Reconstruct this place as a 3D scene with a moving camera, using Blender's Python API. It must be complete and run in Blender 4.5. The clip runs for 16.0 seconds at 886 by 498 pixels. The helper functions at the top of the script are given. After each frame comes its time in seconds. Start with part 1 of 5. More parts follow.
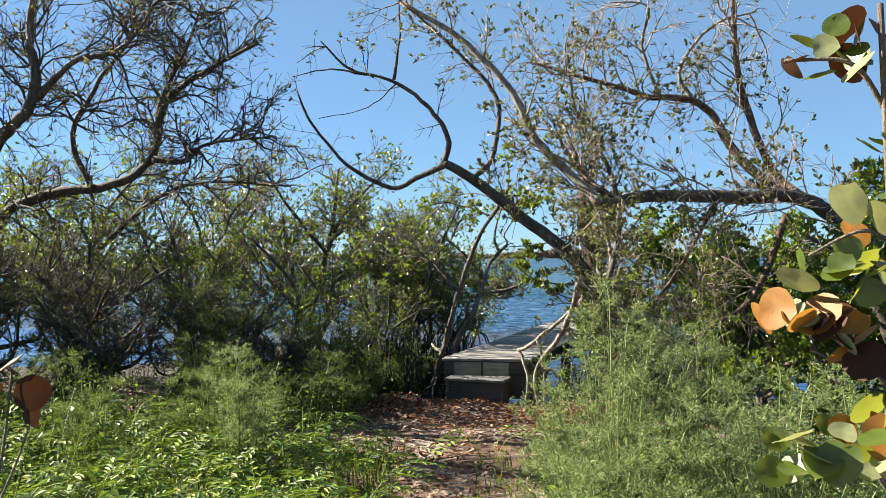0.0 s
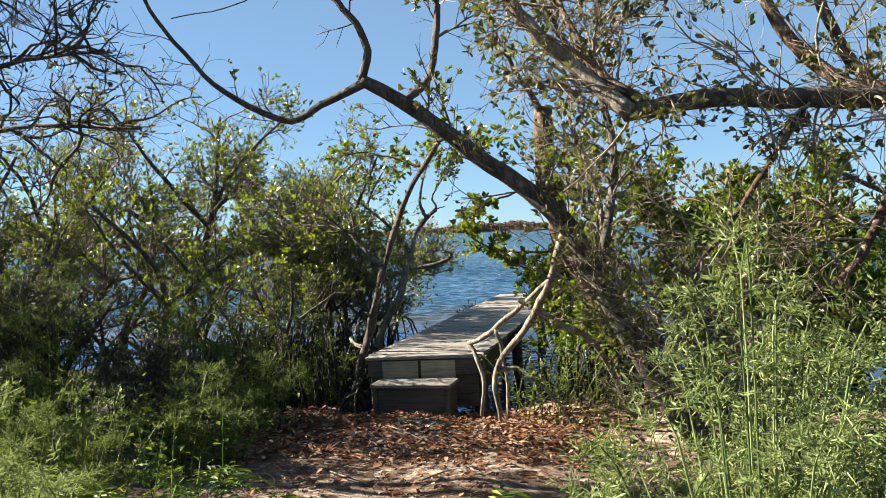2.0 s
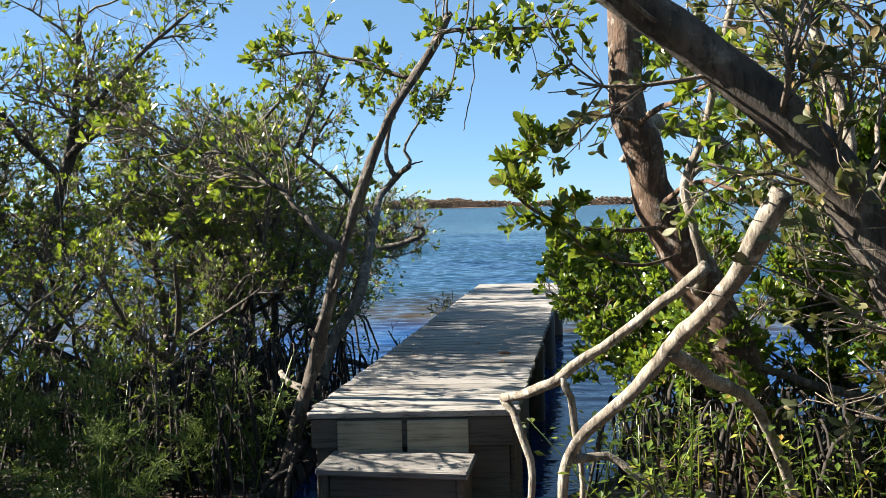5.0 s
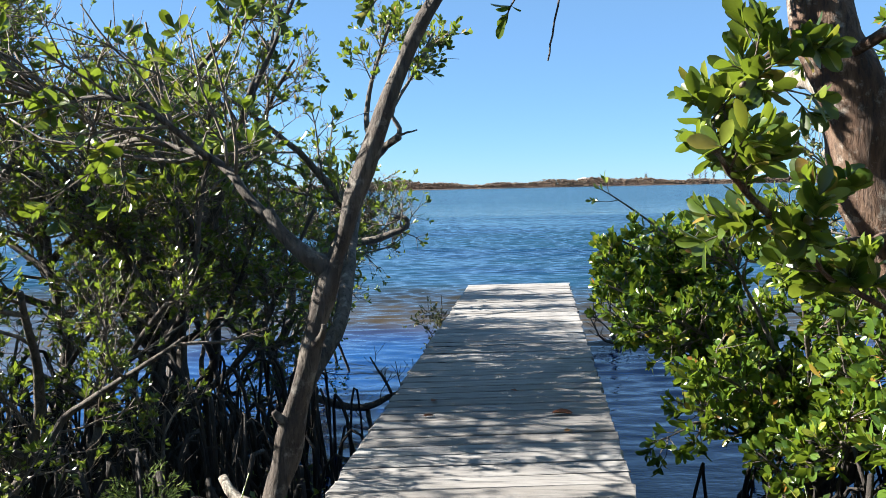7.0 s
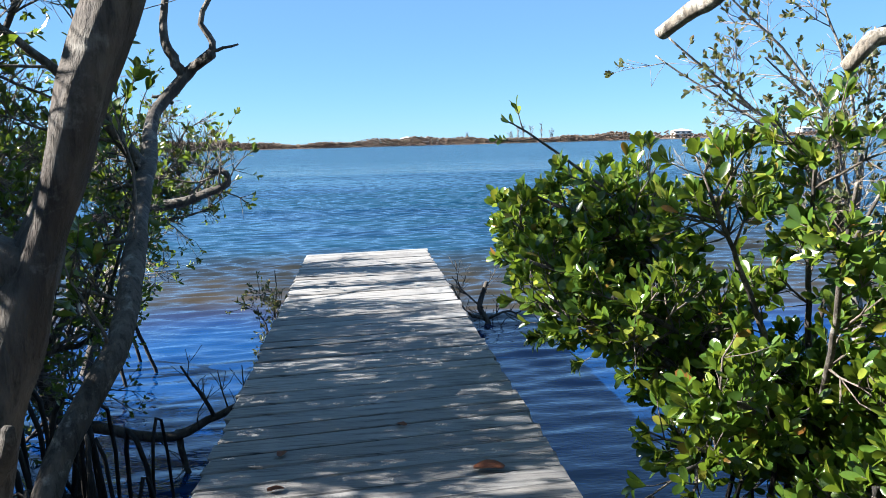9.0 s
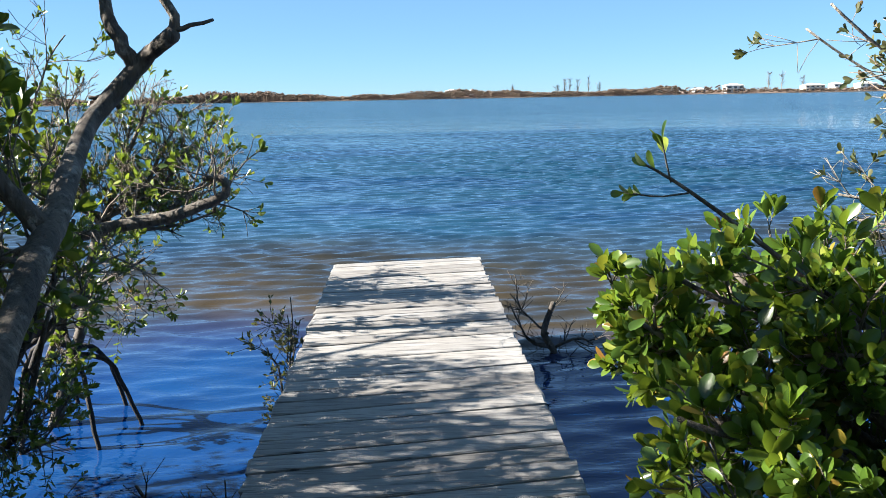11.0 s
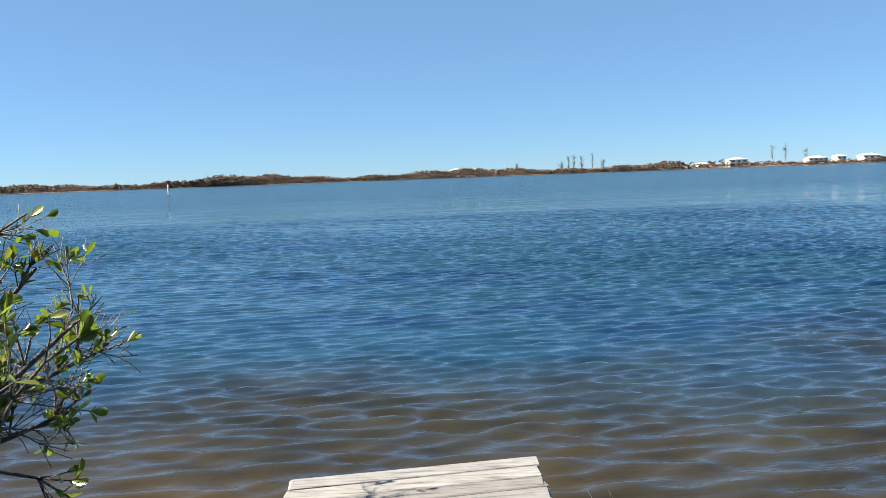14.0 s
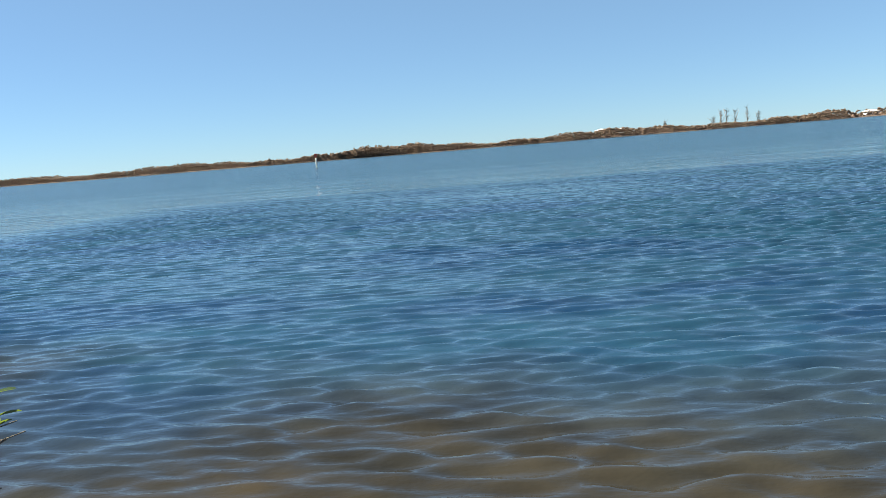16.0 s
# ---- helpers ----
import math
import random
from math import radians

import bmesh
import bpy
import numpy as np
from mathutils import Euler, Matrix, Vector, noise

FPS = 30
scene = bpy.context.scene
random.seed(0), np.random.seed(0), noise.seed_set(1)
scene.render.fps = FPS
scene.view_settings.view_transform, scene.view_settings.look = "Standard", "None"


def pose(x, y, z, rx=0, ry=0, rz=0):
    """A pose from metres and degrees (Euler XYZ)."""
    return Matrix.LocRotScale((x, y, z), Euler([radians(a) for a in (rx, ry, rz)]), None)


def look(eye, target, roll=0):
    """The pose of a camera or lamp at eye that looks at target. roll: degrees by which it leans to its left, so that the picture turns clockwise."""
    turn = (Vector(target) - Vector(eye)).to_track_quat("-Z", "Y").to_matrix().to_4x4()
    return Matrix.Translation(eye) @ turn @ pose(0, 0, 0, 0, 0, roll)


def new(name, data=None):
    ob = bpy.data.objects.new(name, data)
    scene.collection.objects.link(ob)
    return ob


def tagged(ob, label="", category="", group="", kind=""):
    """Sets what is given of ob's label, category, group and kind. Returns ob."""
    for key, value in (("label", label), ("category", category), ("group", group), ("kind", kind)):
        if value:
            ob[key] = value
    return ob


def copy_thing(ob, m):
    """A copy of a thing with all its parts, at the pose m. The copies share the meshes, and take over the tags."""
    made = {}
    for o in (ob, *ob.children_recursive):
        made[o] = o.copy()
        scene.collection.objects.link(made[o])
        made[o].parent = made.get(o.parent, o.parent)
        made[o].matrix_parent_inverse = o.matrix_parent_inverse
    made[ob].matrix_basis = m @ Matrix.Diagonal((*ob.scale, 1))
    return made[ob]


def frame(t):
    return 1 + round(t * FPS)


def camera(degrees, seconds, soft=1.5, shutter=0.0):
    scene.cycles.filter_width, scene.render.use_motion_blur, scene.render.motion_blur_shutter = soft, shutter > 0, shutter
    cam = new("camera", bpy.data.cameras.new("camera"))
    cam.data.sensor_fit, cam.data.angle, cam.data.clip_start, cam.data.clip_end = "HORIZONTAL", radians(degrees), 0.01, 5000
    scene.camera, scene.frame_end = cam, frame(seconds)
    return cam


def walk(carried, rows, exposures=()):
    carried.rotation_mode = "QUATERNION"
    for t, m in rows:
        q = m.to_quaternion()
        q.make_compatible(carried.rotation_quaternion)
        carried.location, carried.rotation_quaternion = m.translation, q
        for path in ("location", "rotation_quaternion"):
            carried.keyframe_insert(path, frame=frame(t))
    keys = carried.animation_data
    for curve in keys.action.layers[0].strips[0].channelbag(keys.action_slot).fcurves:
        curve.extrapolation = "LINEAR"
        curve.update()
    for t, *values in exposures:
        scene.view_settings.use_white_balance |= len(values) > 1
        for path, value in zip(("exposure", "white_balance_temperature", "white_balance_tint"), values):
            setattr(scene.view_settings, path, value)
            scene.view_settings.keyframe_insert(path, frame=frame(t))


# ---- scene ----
cam = camera(54.6, 16.0, soft=0.4)
PATH = [
    (0, (3.522, -11.122, 2.102), (2.828, -9.247, 2.117), -0.5),
    (0.5, (3.203, -10.433, 2.026), (2.385, -8.608, 2.067), -1.4),
    (1, (2.836, -9.760, 1.983), (2.120, -7.892, 1.995), -1.4),
    (1.5, (2.543, -9.113, 2.015), (1.860, -7.233, 2.004), -2.6),
    (2, (2.383, -8.417, 1.964), (1.895, -6.478, 1.921), -2.7),
    (2.5, (2.149, -7.740, 1.974), (1.659, -5.801, 1.933), -2.7),
    (3, (1.923, -7.099, 1.960), (1.441, -5.158, 1.909), -3.2),
    (3.5, (1.651, -6.447, 1.913), (1.140, -4.514, 1.859), -2.6),
    (6, (0.641, -3.603, 1.863), (0.390, -1.624, 1.721), -0.6),
    (6.5, (0.410, -3.019, 1.879), (0.046, -1.058, 1.729), -1.1),
    (7, (0.240, -2.578, 1.892), (0.019, -0.596, 1.746), -1.2),
    (7.5, (0.151, -2.171, 1.845), (-0.070, -0.190, 1.680), -1.2),
    (8, (0.067, -1.735, 1.791), (0.148, 0.244, 1.509), -2.3),
    (8.5, (0.032, -1.286, 1.793), (0.153, 0.689, 1.500), -2.3),
    (9, (-0.030, -0.860, 1.776), (0.152, 1.117, 1.528), -1.5),
    (11.5, (0.044, 1.209, 2.088), (0.112, 3.174, 1.723), -1.0),
    (12, (0.111, 1.719, 2.094), (0.418, 3.670, 1.779), -1.6),
    (12.5, (0.154, 2.223, 2.073), (0.434, 4.185, 1.802), -1.5),
    (13, (0.108, 2.687, 2.097), (0.398, 4.653, 1.876), -1.6),
    (13.5, (0.109, 3.165, 2.110), (0.267, 5.149, 1.913), -1.9),
    (14, (0.028, 3.609, 2.133), (0.098, 5.600, 1.960), -2.1),
    (14.5, (0.021, 4.085, 2.088), (-0.115, 6.073, 1.908), -2.3),
    (15, (-0.057, 4.504, 2.095), (-0.846, 6.332, 1.902), -2.7),
    (15.5, (-0.090, 5.111, 2.038), (-0.602, 7.034, 1.836), -4.3),
    (16, (-0.030, 5.794, 2.010), (-0.301, 7.762, 1.776), -4.7),
]
EXPOSURES = [(0, 2.38, 7000, 10), (2, 2.4, 7500, 10), (3.5, 2.44, 7200, 10), (6, 2.47, 6600, 10), (9, 2.5, 6000, 10), (11.5, 2.43, 6400, 10), (13, 2.17, 6400, 10), (16, 2.26, 7350, 10)]
walk(cam, [(t, look(e, g, r)) for t, e, g, r in PATH], EXPOSURES)

# ---- daylight ----
SUN_WAY = Vector((-0.83, 0.02, 0.545)).normalized()
world = bpy.data.worlds.new("sky")
scene.world = world
world.use_nodes = True
wn, wl = world.node_tree.nodes, world.node_tree.links
wn.clear()
sky = wn.new("ShaderNodeTexSky")
sky.sky_type, sky.sun_disc = "NISHITA", False
sky.sun_elevation, sky.sun_rotation = math.asin(SUN_WAY.z), radians(-90)
sky.altitude = 1200
sky.air_density, sky.dust_density, sky.ozone_density = 0.8, 0.0, 4.0
bg = wn.new("ShaderNodeBackground")
bg.inputs[1].default_value = 0.0298
wo = wn.new("ShaderNodeOutputWorld")
tint = wn.new("ShaderNodeMix")
tint.data_type, tint.blend_type = "RGBA", "MULTIPLY"
tint.inputs[0].default_value = 1.0
tint.inputs[7].default_value = (0.66, 0.91, 1.22, 1)
wl.new(sky.outputs[0], tint.inputs[6])
haze = wn.new("ShaderNodeMix")
haze.data_type = "RGBA"
haze.inputs[0].default_value = 0.45
haze.inputs[7].default_value = (2.25, 4.05, 5.45, 1)
wl.new(tint.outputs[2], haze.inputs[6])
wl.new(haze.outputs[2], bg.inputs[0])
wl.new(bg.outputs[0], wo.inputs[0])
sun = new("sun", bpy.data.lights.new("sun", "SUN"))
sun.data.energy, sun.data.angle, sun.data.color = 5.0, radians(0.55), (1.0, 0.92, 0.8)
sun.matrix_world = look(SUN_WAY * 60, (0, 0, 0))


# ---- materials ----
def material(name):
    m = bpy.data.materials.new(name)
    m.use_nodes = True
    nt = m.node_tree
    nt.nodes.clear()
    out = nt.nodes.new("ShaderNodeOutputMaterial")
    p = nt.nodes.new("ShaderNodeBsdfPrincipled")
    nt.links.new(p.outputs[0], out.inputs[0])
    return m, nt, p, out


def ramp(nt, fac, stops):
    r = nt.nodes.new("ShaderNodeValToRGB")
    while len(r.color_ramp.elements) < len(stops):
        r.color_ramp.elements.new(0.5)
    for e, (at, c) in zip(r.color_ramp.elements, stops):
        e.position, e.color = at, (*c, 1)
    nt.links.new(fac, r.inputs[0])
    return r.outputs[0]


def noise_tex(nt, scale, detail=4.0, stretch=(1, 1, 1), rough=0.55, coords="Object"):
    tc = nt.nodes.new("ShaderNodeTexCoord")
    mp = nt.nodes.new("ShaderNodeMapping")
    mp.inputs["Scale"].default_value = stretch
    n = nt.nodes.new("ShaderNodeTexNoise")
    n.inputs["Scale"].default_value, n.inputs["Detail"].default_value, n.inputs["Roughness"].default_value = scale, detail, rough
    nt.links.new(tc.outputs[coords], mp.inputs[0])
    nt.links.new(mp.outputs[0], n.inputs[0])
    return n.outputs[0]


def mixed(nt, fac, a, b, kind="MIX"):
    x = nt.nodes.new("ShaderNodeMix")
    x.data_type, x.blend_type = "RGBA", kind
    for key, v in ((0, fac), (6, a), (7, b)):
        if hasattr(v, "links"):
            nt.links.new(v, x.inputs[key])
        elif key == 0:
            x.inputs[0].default_value = v
        else:
            x.inputs[key].default_value = (*v, 1)
    return x.outputs[2]


def bump(nt, p, height, strength, distance=0.02):
    b = nt.nodes.new("ShaderNodeBump")
    b.inputs["Strength"].default_value, b.inputs["Distance"].default_value = strength, distance
    nt.links.new(height, b.inputs["Height"])
    nt.links.new(b.outputs[0], p.inputs["Normal"])


def deep(c, k=0.66):
    return tuple(v * k for v in c)


def bark(name, dark, mid, pale, scale=9.0, lichen=0.0):
    m, nt, p, _ = material(name)
    streak = noise_tex(nt, scale, 6, (1, 1, 0.35), 0.65)
    col = ramp(nt, streak, ((0.3, deep(dark)), (0.5, deep(mid)), (0.72, deep(pale))))
    if lichen:
        spots = noise_tex(nt, 14, 5, (1, 1, 1), 0.7)
        fac = ramp(nt, spots, ((0.55, (0, 0, 0)), (0.66, (lichen,) * 3)))
        col = mixed(nt, fac, col, (0.5, 0.49, 0.44))
    nt.links.new(col, p.inputs["Base Color"])
    p.inputs["Roughness"].default_value = 0.85
    fine = noise_tex(nt, scale * 5, 6, (1, 1, 0.18), 0.72)
    crack = ramp(nt, fine, ((0.36, (0.35, 0.33, 0.32)), (0.5, (1, 1, 1)), (0.68, (1.25, 1.22, 1.18))))
    nt.links.new(mixed(nt, 1.0, col, crack, "MULTIPLY"), p.inputs["Base Color"])
    bump(nt, p, mixed(nt, 0.6, streak, fine), 1.0, 0.02)
    return m


def leafy(name, stops, rough=0.4, thin=0.35, glow=(0.30, 0.42, 0.03), spots=0.0):
    """Leaves: each one takes its own green; light comes through them from behind."""
    m, nt, p, out = material(name)
    geo = nt.nodes.new("ShaderNodeNewGeometry")
    col = ramp(nt, geo.outputs["Random Per Island"], [(at, deep(c)) for at, c in stops])
    n = noise_tex(nt, 30, 3)
    shade = ramp(nt, n, ((0.3, (0.75, 0.75, 0.75)), (0.7, (1.15, 1.15, 1.1))))
    col = mixed(nt, 1.0, col, shade, "MULTIPLY")
    if spots:
        sp = ramp(nt, noise_tex(nt, 55, 4), ((0.62, (0, 0, 0)), (0.68, (spots,) * 3)))
        col = mixed(nt, sp, col, (0.12, 0.06, 0.02))
    nt.links.new(col, p.inputs["Base Color"])
    p.inputs["Roughness"].default_value = rough
    p.inputs["Specular IOR Level"].default_value = 0.5 if rough < 0.45 else 0.2
    tr = nt.nodes.new("ShaderNodeBsdfTranslucent")
    nt.links.new(mixed(nt, 0.6, col, deep(glow, 0.8)), tr.inputs[0])
    mix = nt.nodes.new("ShaderNodeMixShader")
    mix.inputs[0].default_value = thin
    nt.links.new(p.outputs[0], mix.inputs[1])
    nt.links.new(tr.outputs[0], mix.inputs[2])
    nt.links.new(mix.outputs[0], out.inputs[0])
    return m


BARK_GREY = bark("grey mangrove bark", (0.04, 0.033, 0.027), (0.1, 0.083, 0.068), (0.2, 0.178, 0.15), 9, 0.25)
BARK_PALE = bark("pale weathered bark", (0.07, 0.056, 0.045), (0.27, 0.235, 0.19), (0.5, 0.46, 0.4), 15, 0.7)
BARK_BROWN = bark("reddish brown bark", (0.03, 0.016, 0.01), (0.1, 0.052, 0.028), (0.24, 0.165, 0.115), 12, 0.35)
BARK_DARK = bark("dark wet bark", (0.03, 0.025, 0.02), (0.075, 0.062, 0.05), (0.16, 0.14, 0.12), 9, 0.15)
BARK_SLIM = bark("dark grey-brown bark", (0.024, 0.018, 0.014), (0.07, 0.054, 0.043), (0.17, 0.15, 0.125), 11, 0.2)
# Wet root bark, taken near black to carry the deep shade below the crowns.
ROOT = bark("wet root bark blackened for shade", (0.008, 0.007, 0.006), (0.024, 0.019, 0.016), (0.055, 0.045, 0.038), 9)
TWIG = bark("grey twig bark", (0.08, 0.065, 0.05), (0.2, 0.165, 0.13), (0.36, 0.31, 0.26), 20)
DEADWOOD = bark("bleached dead twigs", (0.2, 0.16, 0.12), (0.36, 0.29, 0.22), (0.52, 0.45, 0.36), 20)
LEAF = leafy("mangrove leaf", ((0.0, (0.035, 0.065, 0.014)), (0.4, (0.07, 0.12, 0.02)), (0.75, (0.145, 0.21, 0.03)), (0.94, (0.31, 0.34, 0.055)), (1.0, (0.3, 0.16, 0.05))), 0.28, 0.32)
LEAF_BRIGHT = leafy("sunlit young mangrove leaf", ((0.0, (0.035, 0.075, 0.014)), (0.4, (0.085, 0.165, 0.024)), (0.78, (0.14, 0.225, 0.028)), (0.95, (0.31, 0.34, 0.05)), (1.0, (0.3, 0.13, 0.035))), 0.26, 0.33)
LEAF_DULL = leafy("dry olive mangrove leaf", ((0.0, (0.05, 0.065, 0.03)), (0.5, (0.095, 0.115, 0.05)), (0.85, (0.16, 0.16, 0.08)), (1.0, (0.26, 0.17, 0.08))), 0.5, 0.25, (0.25, 0.28, 0.06))
FERN = leafy("feathery weed", ((0.0, (0.03, 0.06, 0.014)), (0.5, (0.1, 0.165, 0.04)), (1.0, (0.3, 0.37, 0.11))), 0.6, 0.22, (0.3, 0.4, 0.08))
# Brightened copy of FERN: added brightness sits in the colour, for seven shrubs.
FERN_BRIGHTENED = leafy("brightened feathery weed", ((0.0, (0.055, 0.1, 0.035)), (0.5, (0.17, 0.26, 0.1)), (1.0, (0.42, 0.5, 0.24))), 0.6, 0.28, (0.4, 0.48, 0.14))
HERB = leafy("low green weed", ((0.0, (0.02, 0.055, 0.012)), (0.5, (0.065, 0.16, 0.02)), (0.9, (0.27, 0.39, 0.04)), (1.0, (0.32, 0.34, 0.06))), 0.5, 0.25)
GRASS = leafy("grass blade", ((0.0, (0.03, 0.07, 0.013)), (0.6, (0.1, 0.2, 0.028)), (0.95, (0.3, 0.37, 0.07)), (1.0, (0.4, 0.34, 0.17))), 0.5, 0.35)
LITTER = leafy("fallen brown leaf", ((0.0, (0.07, 0.026, 0.016)), (0.4, (0.2, 0.072, 0.036)), (0.75, (0.34, 0.165, 0.095)), (1.0, (0.52, 0.4, 0.3))), 0.7, 0.1, (0.3, 0.15, 0.05))
GRAPE = leafy("sea grape leaf", ((0.0, (0.05, 0.1, 0.02)), (0.6, (0.12, 0.18, 0.035)), (1.0, (0.2, 0.26, 0.06))), 0.35, 0.35, (0.45, 0.48, 0.05), 0.4)
# Dry brown leaves, dark enough to pass for backlit ones too.
DRY_BACKLIT = leafy("dark dry and backlit leaf", ((0.0, (0.045, 0.02, 0.011)), (1.0, (0.085, 0.036, 0.016))), 0.6, 0.12, (0.15, 0.05, 0.012))
GRAPE_PALE = leafy("pale sea grape leaf", ((0.0, (0.3, 0.36, 0.17)), (1.0, (0.45, 0.5, 0.3))), 0.4, 0.3, (0.5, 0.5, 0.15), 0.3)
GRAPE_DEAD = leafy("orange dying leaf", ((0.0, (0.28, 0.11, 0.03)), (0.5, (0.4, 0.19, 0.05)), (1.0, (0.42, 0.26, 0.07))), 0.5, 0.3, (0.6, 0.28, 0.03), 0.6)


def plank_wood(name, base=(0.222, 0.22, 0.216), dark=(0.048, 0.049, 0.054)):
    m, nt, p, _ = material(name)
    grain = noise_tex(nt, 6, 8, (0.6, 13, 13), 0.66)
    blotch = noise_tex(nt, 3.0, 4, (1, 1, 1), 0.6)
    col = ramp(nt, grain, ((0.34, dark), (0.47, base), (0.72, tuple(min(0.62, c * 1.28) for c in base))))
    col = mixed(nt, 0.75, col, ramp(nt, blotch, ((0.3, (0.62, 0.58, 0.54)), (0.65, (1.0, 1.0, 1.0)))), "MULTIPLY")
    info = nt.nodes.new("ShaderNodeObjectInfo")
    col = mixed(nt, 1.0, col, ramp(nt, info.outputs["Random"], ((0.0, (0.72, 0.7, 0.68)), (0.5, (0.95, 0.95, 0.95)), (1.0, (1.1, 1.08, 1.05)))), "MULTIPLY")
    nt.links.new(col, p.inputs["Base Color"])
    p.inputs["Roughness"].default_value = 0.8
    bump(nt, p, grain, 0.7, 0.006)
    return m


PLANK = plank_wood("weathered grey planks")
# Timber colour lowered to carry the shade under the deck and step.
BEAM = plank_wood("shade-darkened timber", (0.075, 0.066, 0.056), (0.03, 0.027, 0.024))
PLY = plank_wood("stained plywood", (0.27, 0.25, 0.19), (0.13, 0.12, 0.09))


def soil():
    m, nt, p, _ = material("sandy soil with leaf litter")
    big = noise_tex(nt, 1.1, 5, (1, 1, 1), 0.65)
    mid = noise_tex(nt, 9, 6, (1, 1, 1), 0.7)
    sand = ramp(nt, mid, ((0.3, (0.15, 0.11, 0.085)), (0.7, (0.36, 0.305, 0.265))))
    dirt = ramp(nt, mid, ((0.3, (0.036, 0.022, 0.015)), (0.7, (0.14, 0.082, 0.052))))
    fac = ramp(nt, mixed(nt, 0.45, big, mid), ((0.51, (0, 0, 0)), (0.6, (1, 1, 1))))
    geo = nt.nodes.new("ShaderNodeNewGeometry")
    sep = nt.nodes.new("ShaderNodeSeparateXYZ")
    nt.links.new(geo.outputs["Position"], sep.inputs[0])
    wet = ramp(nt, sep.outputs[2], ((0.1, (1, 1, 1)), (0.19, (0, 0, 0))))
    nt.links.new(mixed(nt, wet, mixed(nt, fac, dirt, sand), (0.018, 0.014, 0.011)), p.inputs["Base Color"])
    p.inputs["Roughness"].default_value = 0.95
    bump(nt, p, noise_tex(nt, 45, 6, (1, 1, 1), 0.7), 0.9, 0.02)
    return m


def sea():
    m, nt, p, _ = material("shallow bay water")
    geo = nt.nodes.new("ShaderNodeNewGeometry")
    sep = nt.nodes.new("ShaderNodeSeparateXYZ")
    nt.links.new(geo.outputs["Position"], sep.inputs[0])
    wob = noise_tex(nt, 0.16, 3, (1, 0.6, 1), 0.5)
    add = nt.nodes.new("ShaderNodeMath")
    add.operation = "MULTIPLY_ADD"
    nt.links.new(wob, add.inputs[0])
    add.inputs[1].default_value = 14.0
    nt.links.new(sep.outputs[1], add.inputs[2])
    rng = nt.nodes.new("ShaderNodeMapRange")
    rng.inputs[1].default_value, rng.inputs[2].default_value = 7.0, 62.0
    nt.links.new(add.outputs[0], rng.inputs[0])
    # First stop: blue of tree-shaded, sky-reflecting water, put into the base colour.
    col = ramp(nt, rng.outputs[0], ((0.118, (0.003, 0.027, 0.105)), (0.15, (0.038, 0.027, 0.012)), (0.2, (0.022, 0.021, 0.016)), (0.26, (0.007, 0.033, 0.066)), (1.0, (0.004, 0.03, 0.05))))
    bed = noise_tex(nt, 0.9, 4, (1, 1.6, 1), 0.6)
    col = mixed(nt, 1.0, col, ramp(nt, bed, ((0.35, (0.72, 0.72, 0.75)), (0.65, (1.15, 1.12, 1.05)))), "MULTIPLY")
    weed = noise_tex(nt, 0.2, 4, (0.7, 1.3, 1), 0.6)
    col = mixed(nt, 1.0, col, ramp(nt, weed, ((0.4, (0.6, 0.72, 0.95)), (0.52, (1.0, 1.0, 1.0)))), "MULTIPLY")
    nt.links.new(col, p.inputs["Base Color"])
    p.inputs["IOR"].default_value = 1.33
    ruffle = nt.nodes.new("ShaderNodeMapRange")
    ruffle.inputs[1].default_value, ruffle.inputs[2].default_value, ruffle.inputs[3].default_value, ruffle.inputs[4].default_value = 22, 90, 0.03, 0.19
    nt.links.new(sep.outputs[1], ruffle.inputs[0])
    nt.links.new(ruffle.outputs[0], p.inputs["Roughness"])
    last = None
    for scale, stretch, detail, low, high, y0, y1, depth in ((1.6, 0.48, 3, 0.12, 0.05, 8, 30, 0.08), (9.0, 0.42, 3, 0.4, 0.35, 8, 40, 0.02), (0.9, 0.2, 5, 0.0, 1.0, 14, 40, 0.3), (0.2, 0.25, 6, 0.0, 1.0, 26, 70, 1.3), (0.05, 0.3, 5, 0.0, 1.0, 70, 200, 4.0)):
        fade = nt.nodes.new("ShaderNodeMapRange")
        for key, v in zip((1, 2, 3, 4), (y0, y1, low, high)):
            fade.inputs[key].default_value = v
        nt.links.new(sep.outputs[1], fade.inputs[0])
        b = nt.nodes.new("ShaderNodeBump")
        b.inputs["Distance"].default_value = depth
        nt.links.new(fade.outputs[0], b.inputs["Strength"])
        nt.links.new(noise_tex(nt, scale, detail, (stretch, 1.0, 1), 0.62), b.inputs["Height"])
        if last:
            nt.links.new(last.outputs[0], b.inputs["Normal"])
        last = b
    nt.links.new(last.outputs[0], p.inputs["Normal"])
    return m


def plain(name, color, rough=0.7, vary=0.25, scale=4.0):
    m, nt, p, _ = material(name)
    n = noise_tex(nt, scale, 5, (1, 1, 1), 0.6)
    col = ramp(nt, n, ((0.3, tuple(c * (1 - vary) for c in color)), (0.7, tuple(min(0.85, c * (1 + vary * 0.6)) for c in color))))
    nt.links.new(col, p.inputs["Base Color"])
    p.inputs["Roughness"].default_value = rough
    return m


